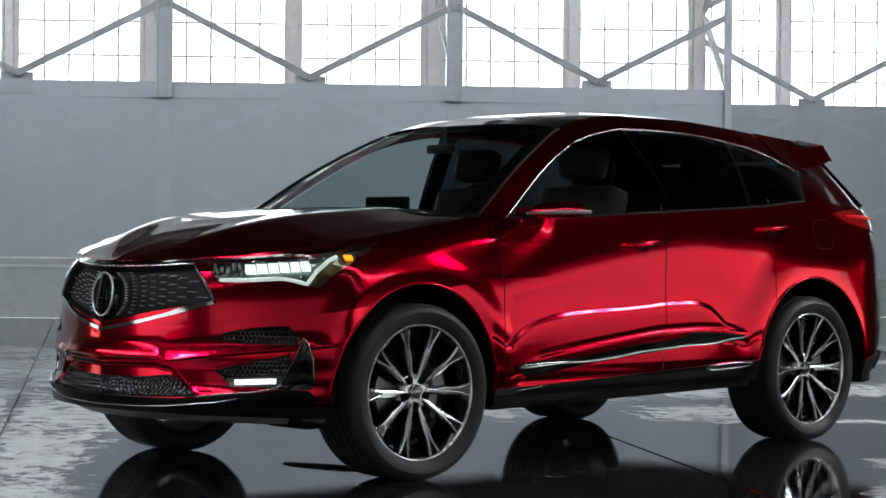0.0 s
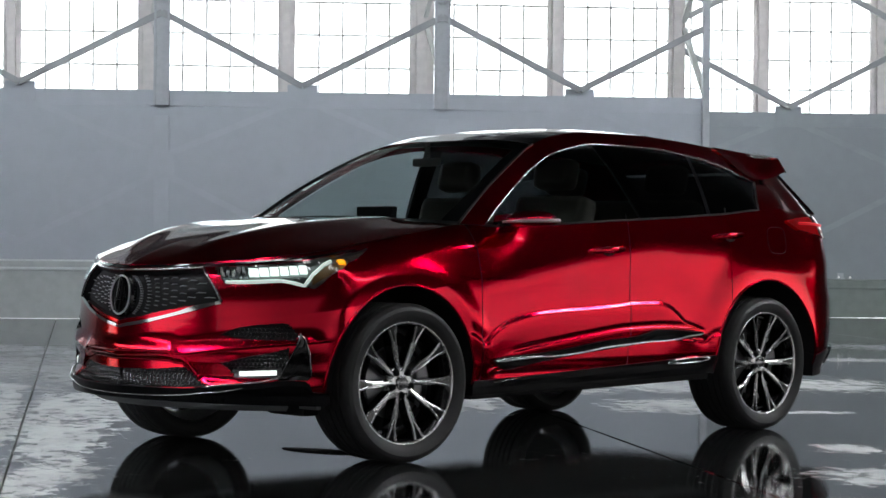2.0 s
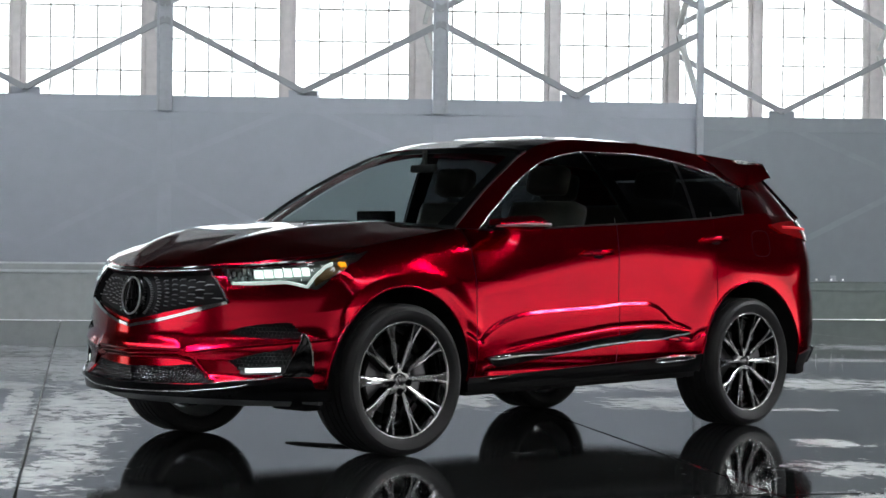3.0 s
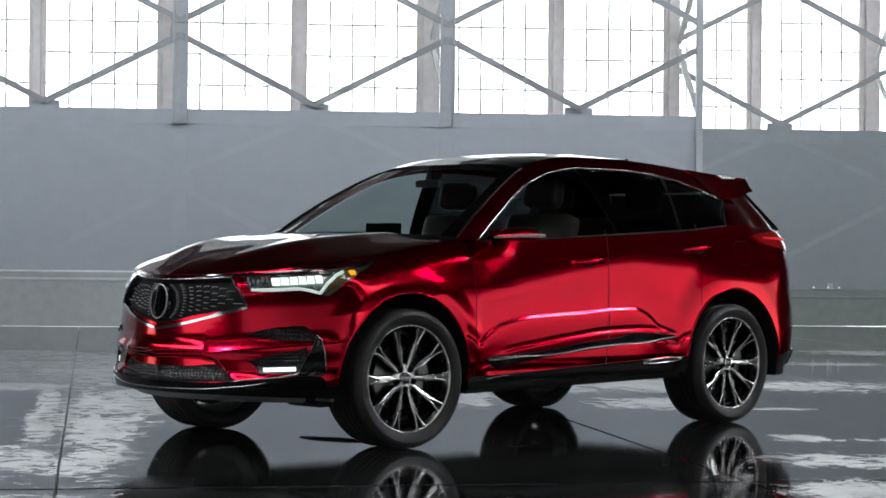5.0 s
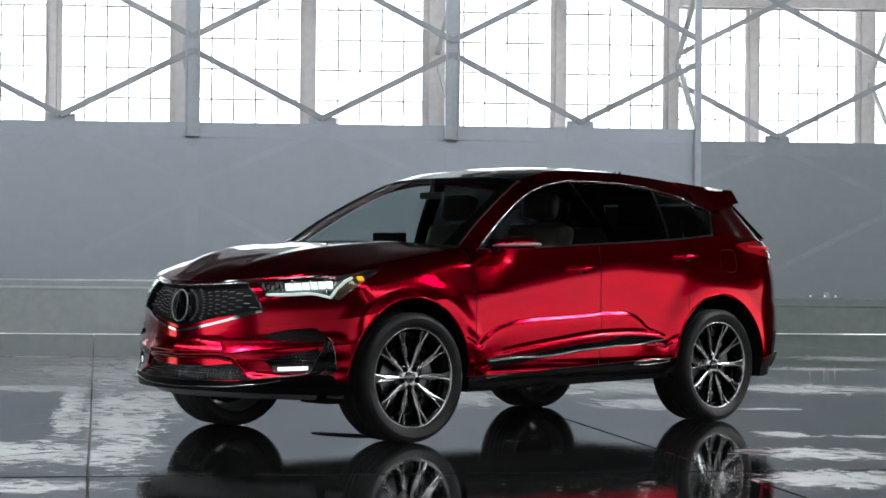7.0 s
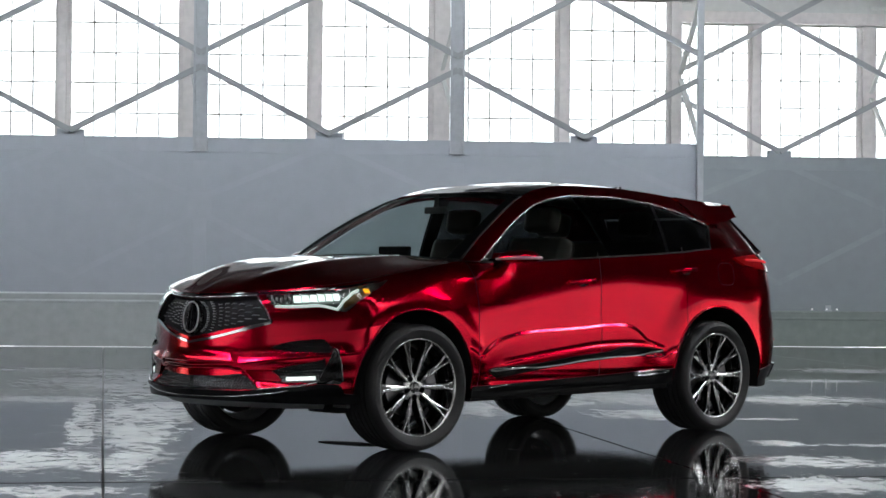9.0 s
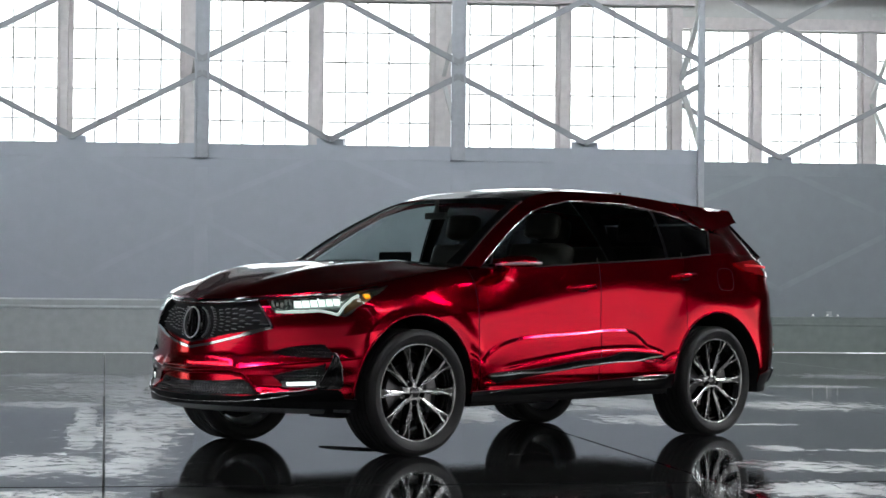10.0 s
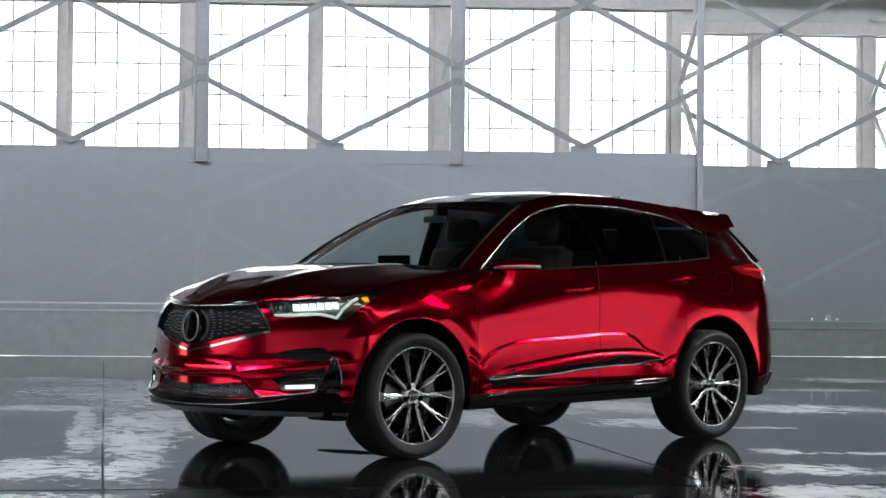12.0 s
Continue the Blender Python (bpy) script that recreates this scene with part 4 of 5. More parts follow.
def roof_point(s, t):
    e = rail(0.4 + 0.6 * s)
    x = e.x + (header[0].x - 1.17) * (1 - t * t) * (1 - s) ** 2
    z = e.z + (roof_mid(x) - e.z) * (1 - t ** 2.6)
    return Vector((x, e.y * t, z))


bm = bmesh.new()
grid(bm, [[roof_point(i / 44, j / 22) for j in range(23)] for i in range(45)])
bmesh.ops.recalc_face_normals(bm, faces=bm.faces)
bm = joined(bm, mirrored(bm))
bmesh.ops.remove_doubles(bm, verts=bm.verts, dist=0.001)
bmesh.ops.recalc_face_normals(bm, faces=bm.faces)
part("roof", bm, BLACK_GLOSS, car, "glossy black glass roof", True)

# windscreen with its black border
cowl_line = [hood_point(1, j / 20) for j in range(21)]


def screen_point(s, t, off=0.0):
    lo = Vector((0.20 + 0.25 * t * t, -0.785 * t, 1.132 - 0.022 * t * t))
    hi = Vector((1.17 - 0.10 * (1 - t * t), -0.60 * t, 1.530 + 0.032 * (1 - t * t)))
    p = lo.lerp(hi, s)
    if t > 0.999:
        p = rail(0.4 * s)
    else:
        r = rail(0.4 * s)
        p.y = r.y * t
        p.z += 0.02 * 4 * s * (1 - s) * (1 - t * t)
        e = Vector((0.45, 0, 1.110)).lerp(Vector((1.17, 0, 1.530)), s)
        p.x += (r.x - e.x) * t ** 4
        p.z += (r.z - e.z) * t ** 4
    return p + Vector((-0.5, 0, 0.86)) * off


def screen_grid(s0, s1, t0, t1, off, a=20, b=20):
    bm = bmesh.new()
    grid(bm, [[screen_point(s0 + (s1 - s0) * i / a, t0 + (t1 - t0) * j / b, off) for j in range(b + 1)] for i in range(a + 1)])
    bmesh.ops.recalc_face_normals(bm, faces=bm.faces)
    bm = joined(bm, mirrored(bm))
    bmesh.ops.remove_doubles(bm, verts=bm.verts, dist=0.0008)
    bmesh.ops.recalc_face_normals(bm, faces=bm.faces)
    return bm


o = part("windscreen", screen_grid(0, 1, 0, 0.985, 0.0), GLASS_CLEAR, car, "clear curved windscreen", True)
o.visible_shadow = False
part("screen_border", screen_grid(0.93, 1.0, 0, 0.985, -0.006, 3, 20), PILLAR_BLACK, car)
bm = bmesh.new()
grid(bm, [[screen_point(i / 20, 0.88 + 0.112 * j / 5, -0.006) for j in range(6)] for i in range(21)])
both_sides("screen_border", bm, PILLAR_BLACK)
part("cowl", screen_grid(-0.06, 0.045, 0, 0.985, -0.005, 3, 20), BLACK_PLASTIC, car, "black windscreen cowl")

bm = tube(bmesh.new(), [rail(0.4 * i / 20) + Vector((0, 0, 0.002)) for i in range(21)], 0.007, 8)
both_sides("screen_seal", bm, BLACK_PLASTIC, "black windscreen seal")

# side windows and their dark pillars, between belt and frame line


pillar_lean = curve((0.58, 0.0), (0.8, 0.045), (1.2, 0.03), (1.60, -0.09), (1.72, -0.09), (2.0, 0.0), (2.36, 0.12), (2.7, 0.0))


def side_glass(name, x0, x1, material, label, off=0.0, n=24):
    """Glass between the belt and the frame line for stations x0 to x1, leaning with the body."""
    top = [dlo(i / 200) for i in range(201)]

    def top_at(x):
        for a, b in zip(top, top[1:]):
            if a.x <= x <= b.x:
                return a.lerp(b, (x - a.x) / max(1e-6, b.x - a.x))
        return top[-1] if x > top[-1].x else top[0]
    bm = bmesh.new()
    rows = []
    for i in range(n + 1):
        x = x0 + (x1 - x0) * i / n
        lo, hi = belt(max(0.57, min(x, belt_end) - pillar_lean(x))), top_at(x)
        if x > belt_end:
            lo = belt(belt_end).lerp(dlo(1.0), (x - belt_end) / (2.92 - belt_end))
        rows.append([bulge(lo, hi, k / 8, 0.010) + Vector((0, 0.010 - off, 0)) for k in range(9)])
    grid(bm, rows)
    bmesh.ops.recalc_face_normals(bm, faces=bm.faces)
    a, b = both_sides(name, bm, material, label)
    for o_ in (a, b):
        if material in (GLASS_CLEAR, GLASS_DARK):
            o_.visible_shadow = False
    return a


side_glass("side_window", 0.585, 1.598, GLASS_CLEAR, "clear front door window")
side_glass("side_window", 1.60, 2.37, GLASS_DARK, "dark privacy rear door window")
side_glass("side_window", 2.39, 2.915, GLASS_DARK, "dark privacy quarter window")
side_glass("door_pillar", 1.605, 1.715, PILLAR_BLACK, "black door pillar behind the glass", -0.02, 6)
side_glass("door_pillar", 2.365, 2.395, PILLAR_BLACK, "", 0.004, 2)

# bright window surround
pts = [dlo(i / 60) + Vector((0, -0.004, 0.002)) for i in range(61)]
bm = tube(bmesh.new(), pts, lambda q: 0.0034 - 0.0018 * min(1.0, q * 2), 8)
both_sides("window_trim", bm, CHROME, "chrome window surround")
pts = [belt(0.58 + (belt_end - 0.58) * i / 40) + Vector((0, -0.004, 0.0)) for i in range(41)]
pts += [belt(belt_end).lerp(dlo(1.0), i / 5) + Vector((0, -0.003, 0)) for i in range(1, 6)]
bm = tube(bmesh.new(), pts, 0.0055, 8)
both_sides("window_trim", bm, BLACK_PLASTIC, "black belt moulding")

# spoiler and hatch
bm = bmesh.new()
rows = []
for j in range(-16, 17):
    t = j / 16
    y = 0.585 * t
    x1 = 3.40 - 0.10 * t * t
    z1 = 1.548 - 0.012 * t * t
    x0 = 3.02
    z0 = roof_mid(3.02) - 0.026 * abs(t) ** 2.6 + 0.002
    rows.append([(x0, y, z0), (x0 + 0.2, y, z0 + (z1 - z0) * 0.5 + 0.004), (x1 - 0.02, y, z1 + 0.001), (x1, y, z1 - 0.008), (x1, y, z1 - 0.022), (x1 - 0.05, y * 1.03, z1 - 0.075), (3.22, y * 1.04, 1.46), (3.12, y * 1.03, 1.50)])
vs = grid(bm, rows)
ends = [[v.co.copy() for v in vs[0]], [v.co.copy() for v in vs[-1]]]
bmesh.ops.recalc_face_normals(bm, faces=bm.faces)
part("spoiler", bm, RED, car, "deep red roof spoiler", True).data.set_sharp_from_angle(angle=radians(35))
bm = bmesh.new()
grid(bm, [[Vector((3.33 + 0.06 * (1 - t * t), 0.57 * t, 1.45)).lerp(Vector((3.52 + 0.12 * (1 - t * t), 0.70 * t, 1.20)), k / 6) for k in range(7)] for t in [j / 12 for j in range(-12, 13)]])
part("rear_window", bm, GLASS_DARK, car, "dark rear window", True)
for s in (-1, 1):
    bm = bmesh.new()
    beam(bm, (3.32, s * 0.570, 1.452), (3.525, s * 0.695, 1.215), 0.009, 0.014, (0.3, s, 0.2))
    part("hatch_frame", bm, BLACK_GLOSS, car, "gloss black hatch frame")
bm = bmesh.new()
grid(bm, [[shell(2 + i / 20, top_of(2 + i / 20)) for i in range(8, 21)], [(3.50 + 0.10 * (i - 8) / 12, -0.70 * (20 - i) / 12, 1.21) for i in range(8, 21)]])
bm = joined(bm, mirrored(bm))
part("hatch_shelf", bm, RED, car, smooth=True)

for e in ends:
    sgn = -1 if e[0].y < 0 else 1
    bm = bmesh.new()
    a = [bm.verts.new(p) for p in e]
    b = [bm.verts.new(p + Vector((0, sgn * 0.003, 0))) for p in e]
    bm.faces.new(b)
    for i in range(len(a)):
        j = (i + 1) % len(a)
        bm.faces.new((a[i], a[j], b[j], b[i]))
    bmesh.ops.recalc_face_normals(bm, faces=bm.faces)
    part("spoiler_end", bm, BLACK_GLOSS, car, "black spoiler end plate")

# the spoiler's flank runs on from the roof rail
top = run([(2.70, 0.571, 1.580), (2.95, 0.568, 1.562), (3.12, 0.570, 1.552), (3.302, 0.588, 1.538)])
low = run([(2.82, 0.700, 1.428), (2.96, 0.700, 1.400), (3.12, 0.690, 1.420), (3.288, 0.655, 1.456)])
bm = bmesh.new()
grid(bm, [[bulge(low(i / 16), top(i / 16), k / 6, 0.002) + Vector((0, -0.004, 0.004)) for k in range(7)] for i in range(17)])
bmesh.ops.recalc_face_normals(bm, faces=bm.faces)
both_sides("spoiler_flank", bm, RED, "deep red spoiler flank")
bm = tube(bmesh.new(), [top(0.6 + 0.4 * i / 6) + Vector((0, -0.004, 0.004)) for i in range(7)] + [low(1) + Vector((0.004, -0.004, 0))], 0.005, 6)
both_sides("spoiler_edge", bm, BLACK_GLOSS)

# aerial fin
bm = bmesh.new()
rows = [[(2.62 + 0.20 * k / 6, s * 0.022 * math.sin(math.pi * (0.12 + 0.8 * k / 6)) * (1 - h / 1.1), 1.612 + 0.062 * h * math.sin(math.pi * k / 6 * 0.5 + 0.2) ** 1.5) for k in range(7)] for s, h in ((-1, 0), (-1, 0.5), (-1, 0.9), (0, 1), (1, 0.9), (1, 0.5), (1, 0))]
grid(bm, rows)
bmesh.ops.recalc_face_normals(bm, faces=bm.faces)
part("aerial_fin", bm, BLACK_GLOSS, car, smooth=True)

# underbody and floor
bm = boxed(-0.42, 3.50, -0.70, 0.70, 0.30, 0.42, bevel=0.03)
box(bm, -0.72, -0.43, -0.40, 0.40, 0.30, 0.42)
part("underbody", bm, LINER, car)
bm = bmesh.new()
box(bm, -0.42, 3.3, -0.56, 0.56, 0.40, 0.86)
part("bulkhead", bm, LINER, car)

# ---------- nose ----------
strip("grille", G_TOP, G_LOW, 0.0, 0.478, -0.030, BLACK_PLASTIC, "black grille panel", 48, 10, depth=-0.034)
line("grille_frame", [(0.0, 0.880), (0.12, 0.880), (0.23, 0.882), (0.34, 0.888), (0.425, 0.894)], 0.0045, CHROME, 0.006, label="thin chrome upper grille frame")
line("grille_frame", [(0.425, 0.894), (0.452, 0.823), (0.480, 0.744)], 0.0065, DARK_CHROME, 0.006, label="dark chrome side grille frame")
strip("grille_frame", [(0.0, 0.629), (0.153, 0.651), (0.332, 0.701), (0.370, 0.720), (0.476, 0.750)], [(0.0, 0.614), (0.153, 0.636), (0.332, 0.686), (0.476, 0.737)], 0.0, 0.478, 0.008, CHROME, "broad chrome lower grille frame", 48, 5, depth=0.030)
strip("hood_gap", [(0.0, 0.9), (0.34, 0.910), (0.46, 0.917), (0.611, 0.928), (0.806, 0.950), (0.929, 0.966), (1.02, 0.984)], [(0.0, 0.886), (0.34, 0.894), (0.46, 0.901), (0.611, 0.9125), (0.806, 0.9375), (0.929, 0.9566), (1.02, 0.977)], 0.0, 1.02, 0.003, BLACK_GLOSS, "black gap under the hood", 30, 2, depth=0.008)


# bright dashes that spread from the emblem
def nose_u(y, z):
    w = half_width(front_x(z) + 0.12, z)
    return math.asin(min(1, (abs(y) / w) ** (1 / plan_q(z)))) / (math.pi / 2)


def shell_y(y, z, off=0.0):
    p = on_shell(max(nose_u(y, z), 0.012), z, off)
    p.y = y
    return p


bm = bmesh.new()
for ring in range(11):
    r0 = 0.105 + 0.042 * ring
    count = 54
    for k in range(count):
        a = 2 * math.pi * (k + 0.5 * (ring % 2)) / count
        ln = 0.013 + 0.0045 * ring
        y0, z0 = r0 * math.cos(a), 0.765 + r0 * math.sin(a) * 0.9
        y1, z1 = (r0 + ln) * math.cos(a), 0.765 + (r0 + ln) * math.sin(a) * 0.9
        uu = nose_u(y1, (z0 + z1) / 2)
        if uu > 0.465 or not (gl(uu) + 0.016 < min(z0, z1) and max(z0, z1) < gt(uu) - 0.010):
            continue
        tube(bm, [shell_y(y0, z0, -0.024), shell_y((y0 + y1) / 2, (z0 + z1) / 2, -0.014), shell_y(y1, z1, -0.026)], lambda s: 0.0010 + 0.0032 * s * (1.2 - s), 5)
tagged(part("grille_studs", bm, STUD, car, "rows of bright dashes", True), kind="stuff")
bm = bmesh.new()
tube(bm, [shell_y(0.072 * math.cos(a), 0.765 + 0.087 * math.sin(a), 0.012) for a in [2 * math.pi * k / 40 for k in range(40)]], 0.0042, 8, True)
em = part("emblem", bm, STUD, car, "oval chrome emblem", True)
bm = bmesh.new()
for s in (-1, 1):
    tube(bm, [shell_y(s * 0.010, 0.845, 0.012), shell_y(s * 0.040, 0.692, 0.012)], lambda q: 0.0045 - 0.0008 * q, 6)
tube(bm, [shell_y(-0.02, 0.748, 0.012), shell_y(0.02, 0.748, 0.012)], 0.006, 6)
part("emblem_bar", bm, DARK_CHROME, em)
bm = bmesh.new()
grid(bm, [[shell_y(0.072 * r * math.cos(a), 0.765 + 0.087 * r * math.sin(a), 0.004 - 0.010 * (1 - r)) for r in (0.02, 0.5, 1)] for a in [2 * math.pi * k / 32 for k in range(33)]])
part("emblem_plate", bm, BLACK_GLOSS, em)
part("emblem_ring", tube(bmesh.new(), [shell_y(0.072 * math.cos(a), 0.765 + 0.087 * math.sin(a), -0.012) for a in [2 * math.pi * k / 32 for k in range(32)]], 0.016, 6, True), BLACK_GLOSS, em)

# headlamps: a deep housing with lit modules, a reflector and a lens over it
strip("headlamp", H_TOP, H_LOW, 0.459, 1.042, -0.028, LAMP_METAL, "dark reflective headlamp housing", 70, 8, depth=-0.026)
led_z = lambda u: 0.8866 + 0.079 * (u - 0.598)
for i in range(6):
    u = 0.592 + 0.036 * i
    strip("headlamp_led", ((0, led_z(u) + 0.013), (3, led_z(u) + 0.013)), ((0, led_z(u) - 0.015), (3, led_z(u) - 0.015)), u - 0.0150, u + 0.0150, -0.006, LED, "lit white headlamp module", 3, 2, depth=0.020)
    strip("module_shroud", ((0, led_z(u) + 0.022), (3, led_z(u) + 0.022)), ((0, led_z(u) + 0.014), (3, led_z(u) + 0.014)), u - 0.017, u + 0.017, -0.002, DARK_CHROME, "", 3, 1, depth=0.024)
rng = random.Random(5)
for i in range(16):          # facets of the inner reflector
    u = 0.478 + 0.0062 * i
    z = 0.872 + 0.020 * rng.random() + 0.002 * i * 0.3
    h = 0.005 + 0.008 * rng.random()
    strip("reflector_facet", ((0, z + h), (3, z + h)), ((0, z - h), (3, z - h)), u - 0.0026, u + 0.0026, -0.012 + 0.006 * rng.random(), SATIN if i % 3 else CHROME, "", 2, 1, depth=0.012)
line("daylight_strip", [(0.498, 0.836), (0.503, 0.833), (0.584, 0.837), (0.665, 0.843), (0.690, 0.842), (0.733, 0.832), (0.766, 0.821), (0.806, 0.874), (0.859, 0.915), (0.905, 0.934)], 0.0085, DRL, -0.004, label="lit white daylight strip")
strip("amber_lamp", ((0, 0.944), (3, 0.944)), ((0, 0.926), (3, 0.926)), 0.945, 0.985, -0.008, AMBER, "amber side lamp", 3, 2)
strip("lamp_fin", [(0.80, 0.862), (0.87, 0.912), (0.95, 0.936)], [(0.80, 0.826), (0.87, 0.868), (0.95, 0.915)], 0.80, 0.945, -0.014, BRONZE, "bronze lamp blade", 12, 3, depth=0.01)
o = strip("headlamp_lens", H_TOP, H_LOW, 0.459, 1.042, 0.004, LAMP_GLASS, "clear headlamp lens", 70, 8, depth=0.010)
for o_ in car.children:
    if o_.name.startswith("headlamp_lens"):
        o_.visible_shadow = False

# bumper: vents, lamps, corner blades, lower grille, lip
strip("upper_vent", V1T, V1L, 0.4625, 0.735, -0.022, BLACK_PLASTIC, "black upper bumper vent", 30, 4, depth=-0.024)
strip("lower_vent", V2T, V2L, 0.468, 0.703, -0.022, BLACK_PLASTIC, "black lower bumper vent", 30, 6, depth=-0.024)
for k in range(5):
    u = 0.541 + 0.0255 * k
    strip("fog_lamp", ((0, 0.438 + 0.0016 * k), (3, 0.438 + 0.0016 * k)), ((0, 0.417 + 0.0016 * k), (3, 0.417 + 0.0016 * k)), u - 0.0118, u + 0.0118, 0.002, LED, "lit white fog lamp module", 3, 2)
strip("fog_housing", ((0, 0.446), (0.51, 0.444), (0.675, 0.458)), ((0, 0.408), (0.51, 0.410), (0.675, 0.414)), 0.505, 0.672, -0.006, DARK_CHROME, "", 14, 2)
strip("corner_blade", B_T, B_L, 0.664, 0.785, 0.014, BLACK_GLOSS, "gloss black corner blade", 24, 8, depth=0.026)
line("blade_edge", [(0.664, 0.402), (0.684, 0.458), (0.711, 0.526), (0.741, 0.606)], 0.0035, DARK_CHROME, 0.015)
line("blade_edge", [(0.741, 0.606), (0.757, 0.582), (0.774, 0.515), (0.785, 0.425)], 0.0035, CHROME, 0.012)
strip("lower_grille", L_T, L_L, 0.0, 0.395, -0.020, BLACK_PLASTIC, "black honeycomb lower grille", 30, 4, depth=-0.022)
# honeycomb bars
lt, ll = curve(*L_T), curve(*L_L)
bm = bmesh.new()
for s in (-1, 1):
    for row in range(7):
        z = 0.366 + 0.0150 * row
        for k in range(30):
            y = 0.021 * k + (0.0105 if row % 2 else 0)
            uu = nose_u(y + 0.01, z)
            if uu > 0.385 or z + 0.007 > lt(uu) or z - 0.007 < ll(uu):
                continue
            ring = [shell_y(s * (y + 0.0088 * math.cos(a)), z + 0.0085 * math.sin(a), -0.004) for a in [math.pi / 3 * q for q in range(6)]]
            tube(bm, ring, 0.0021, 4, True)
tagged(part("honeycomb", bm, DARK_CHROME, car), kind="stuff")


def vent_mesh(top, low, u0, u1, pitch=0.020):
    """A wire mesh over a bumper vent."""
    zt, zl = curve(*top), curve(*low)
    for s_ in (-1, 1):
        bm_ = bmesh.new()
        for r_ in range(16):
            z_ = 0.40 + r_ * pitch * 0.86
            u_ = u0 + (pitch * 0.35 if r_ % 2 else 0)
            while u_ < u1:
                if zl(u_) + 0.008 < z_ < zt(u_) - 0.008:
                    ring_ = []
                    for q in range(6):
                        p_ = on_shell(u_ + 0.0088 * math.cos(math.pi / 3 * q), z_ + 0.0095 * math.sin(math.pi / 3 * q), -0.010)
                        ring_.append(Vector((p_.x, p_.y * -s_, p_.z)))
                    tube(bm_, ring_, 0.0014, 4, True)
                u_ += pitch * 0.72
        tagged(part("vent_mesh", bm_, DARK_CHROME, car), kind="stuff")


vent_mesh(V1T, V1L, 0.475, 0.725, 0.020)
vent_mesh(V2T, V2L, 0.48, 0.69)
strip("bumper_lip", [(0.0, 0.352), (0.30, 0.356), (0.392, 0.364), (0.585, 0.382), (0.70, 0.398), (0.772, 0.398), (0.795, 0.352), (0.88, 0.345)], [(0, 0.300), (0.5, 0.295), (0.857, 0.285)], 0.0, 0.88, 0.012, SILL_BLACK, "black front lip", 44, 5, depth=0.06)
line("lip_edge", [(0.0, 0.319), (0.186, 0.322), (0.294, 0.327), (0.395, 0.341), (0.53, 0.366)], 0.003, CHROME, 0.014, label="thin bright lip edge")
line("lip_edge", [(0.398, 0.367), (0.585, 0.385), (0.655, 0.404), (0.674, 0.420)], 0.004, CHROME, 0.012, label="bright edge under the lamp")

# front undertray
bm = bmesh.new()
rows = []
for k, (z, sc) in enumerate(((0.315, 0.93), (0.27, 0.90), (0.255, 0.86), (0.252, 0.5))):
    rows.append([Vector((-0.18 + (shell(u, 0.34)[0] + 0.18) * sc, shell(u, 0.34)[1] * sc, z)) for u in [i / 24 * 0.72 for i in range(25)]])
grid(bm, rows)
bm = joined(bm, mirrored(bm))
bmesh.ops.remove_doubles(bm, verts=bm.verts, dist=0.001)
bmesh.ops.recalc_face_normals(bm, faces=bm.faces)
part("skid_plate", bm, SKID, car, "grey front skid plate", True)
for s in (-1, 1):
    part("air_deflector", boxed(-0.46, -0.36, s * 0.46, s * 0.72, 0.225, 0.33, bevel=0.02), BLACK_PLASTIC, car, "black wheel air deflector")
    part("tow_stub", boxed(-0.84, -0.76, s * 0.16 - 0.05, s * 0.16 + 0.05, 0.262, 0.292, bevel=0.008), BLACK_PLASTIC, car, "black towing eye cover")
    part("splash_plate", boxed(-0.47, -0.44, s * 0.70, s * 0.82, 0.262, 0.290, bevel=0.005), SKID, car, "small grey splash plate")

# ---------- flank ----------
su = side_u
strip("sill_cladding", [(su(0.42), 0.364), (su(0.626), 0.3675), (su(1.05), 0.382), (su(1.616), 0.405), (su(2.30), 0.432)], [(su(0.44), 0.292), (su(2.30), 0.335)], su(0.435), su(2.29), 0.006, SILL_BLACK, "gloss black sill", 60, 5, depth=0.10)
strip("sill_underside", [(su(0.44), 0.31), (su(2.30), 0.345)], [(su(0.44), 0.27), (su(2.30), 0.30)], su(0.46), su(2.28), -0.03, BLACK_PLASTIC, "", 30, 3, depth=0.12)
# chrome rods stand in for reflections on the glossy sill
line("sill_highlight", [(su(0.576), 0.352), (su(0.68), 0.3615), (su(0.76), 0.3685)], 0.0035, CHROME, 0.007, n=8)
oval = [(2.06 + 0.162 * math.cos(a), 0.408 + 0.008 * math.cos(a) + 0.0135 * math.sin(a)) for a in [2 * math.pi * q / 32 for q in range(32)]]
both_sides("sill_outlet", tube(bmesh.new(), [on_shell(su(x), z, 0.008) for x, z in oval], 0.0032, 6, True), CHROME, "bright oval outline drawn as a sill reflection")
T_T = [(su(0.543), 0.458), (su(0.564), 0.466), (su(0.679), 0.4766), (su(0.976), 0.492), (su(1.327), 0.530), (su(1.613), 0.5515), (su(1.689), 0.563), (su(1.774), 0.5797), (su(2.145), 0.560)]
T_L = [(su(0.543), 0.455), (su(0.579), 0.431), (su(0.607), 0.4224), (su(0.863), 0.440), (su(1.248), 0.4755), (su(1.614), 0.5036), (su(2.145), 0.5433)]
strip("door_blade", T_T, T_L, su(0.545), su(2.143), 0.018, SILL_BLACK, "satin black door blade with silver line", 70, 4, depth=0.020)
line("blade_line", [(su(0.555), 0.456), (su(0.60), 0.4535), (su(0.863), 0.4704), (su(1.614), 0.5115), (su(2.143), 0.5516)], 0.0038, SATIN, 0.020, label="silver line")
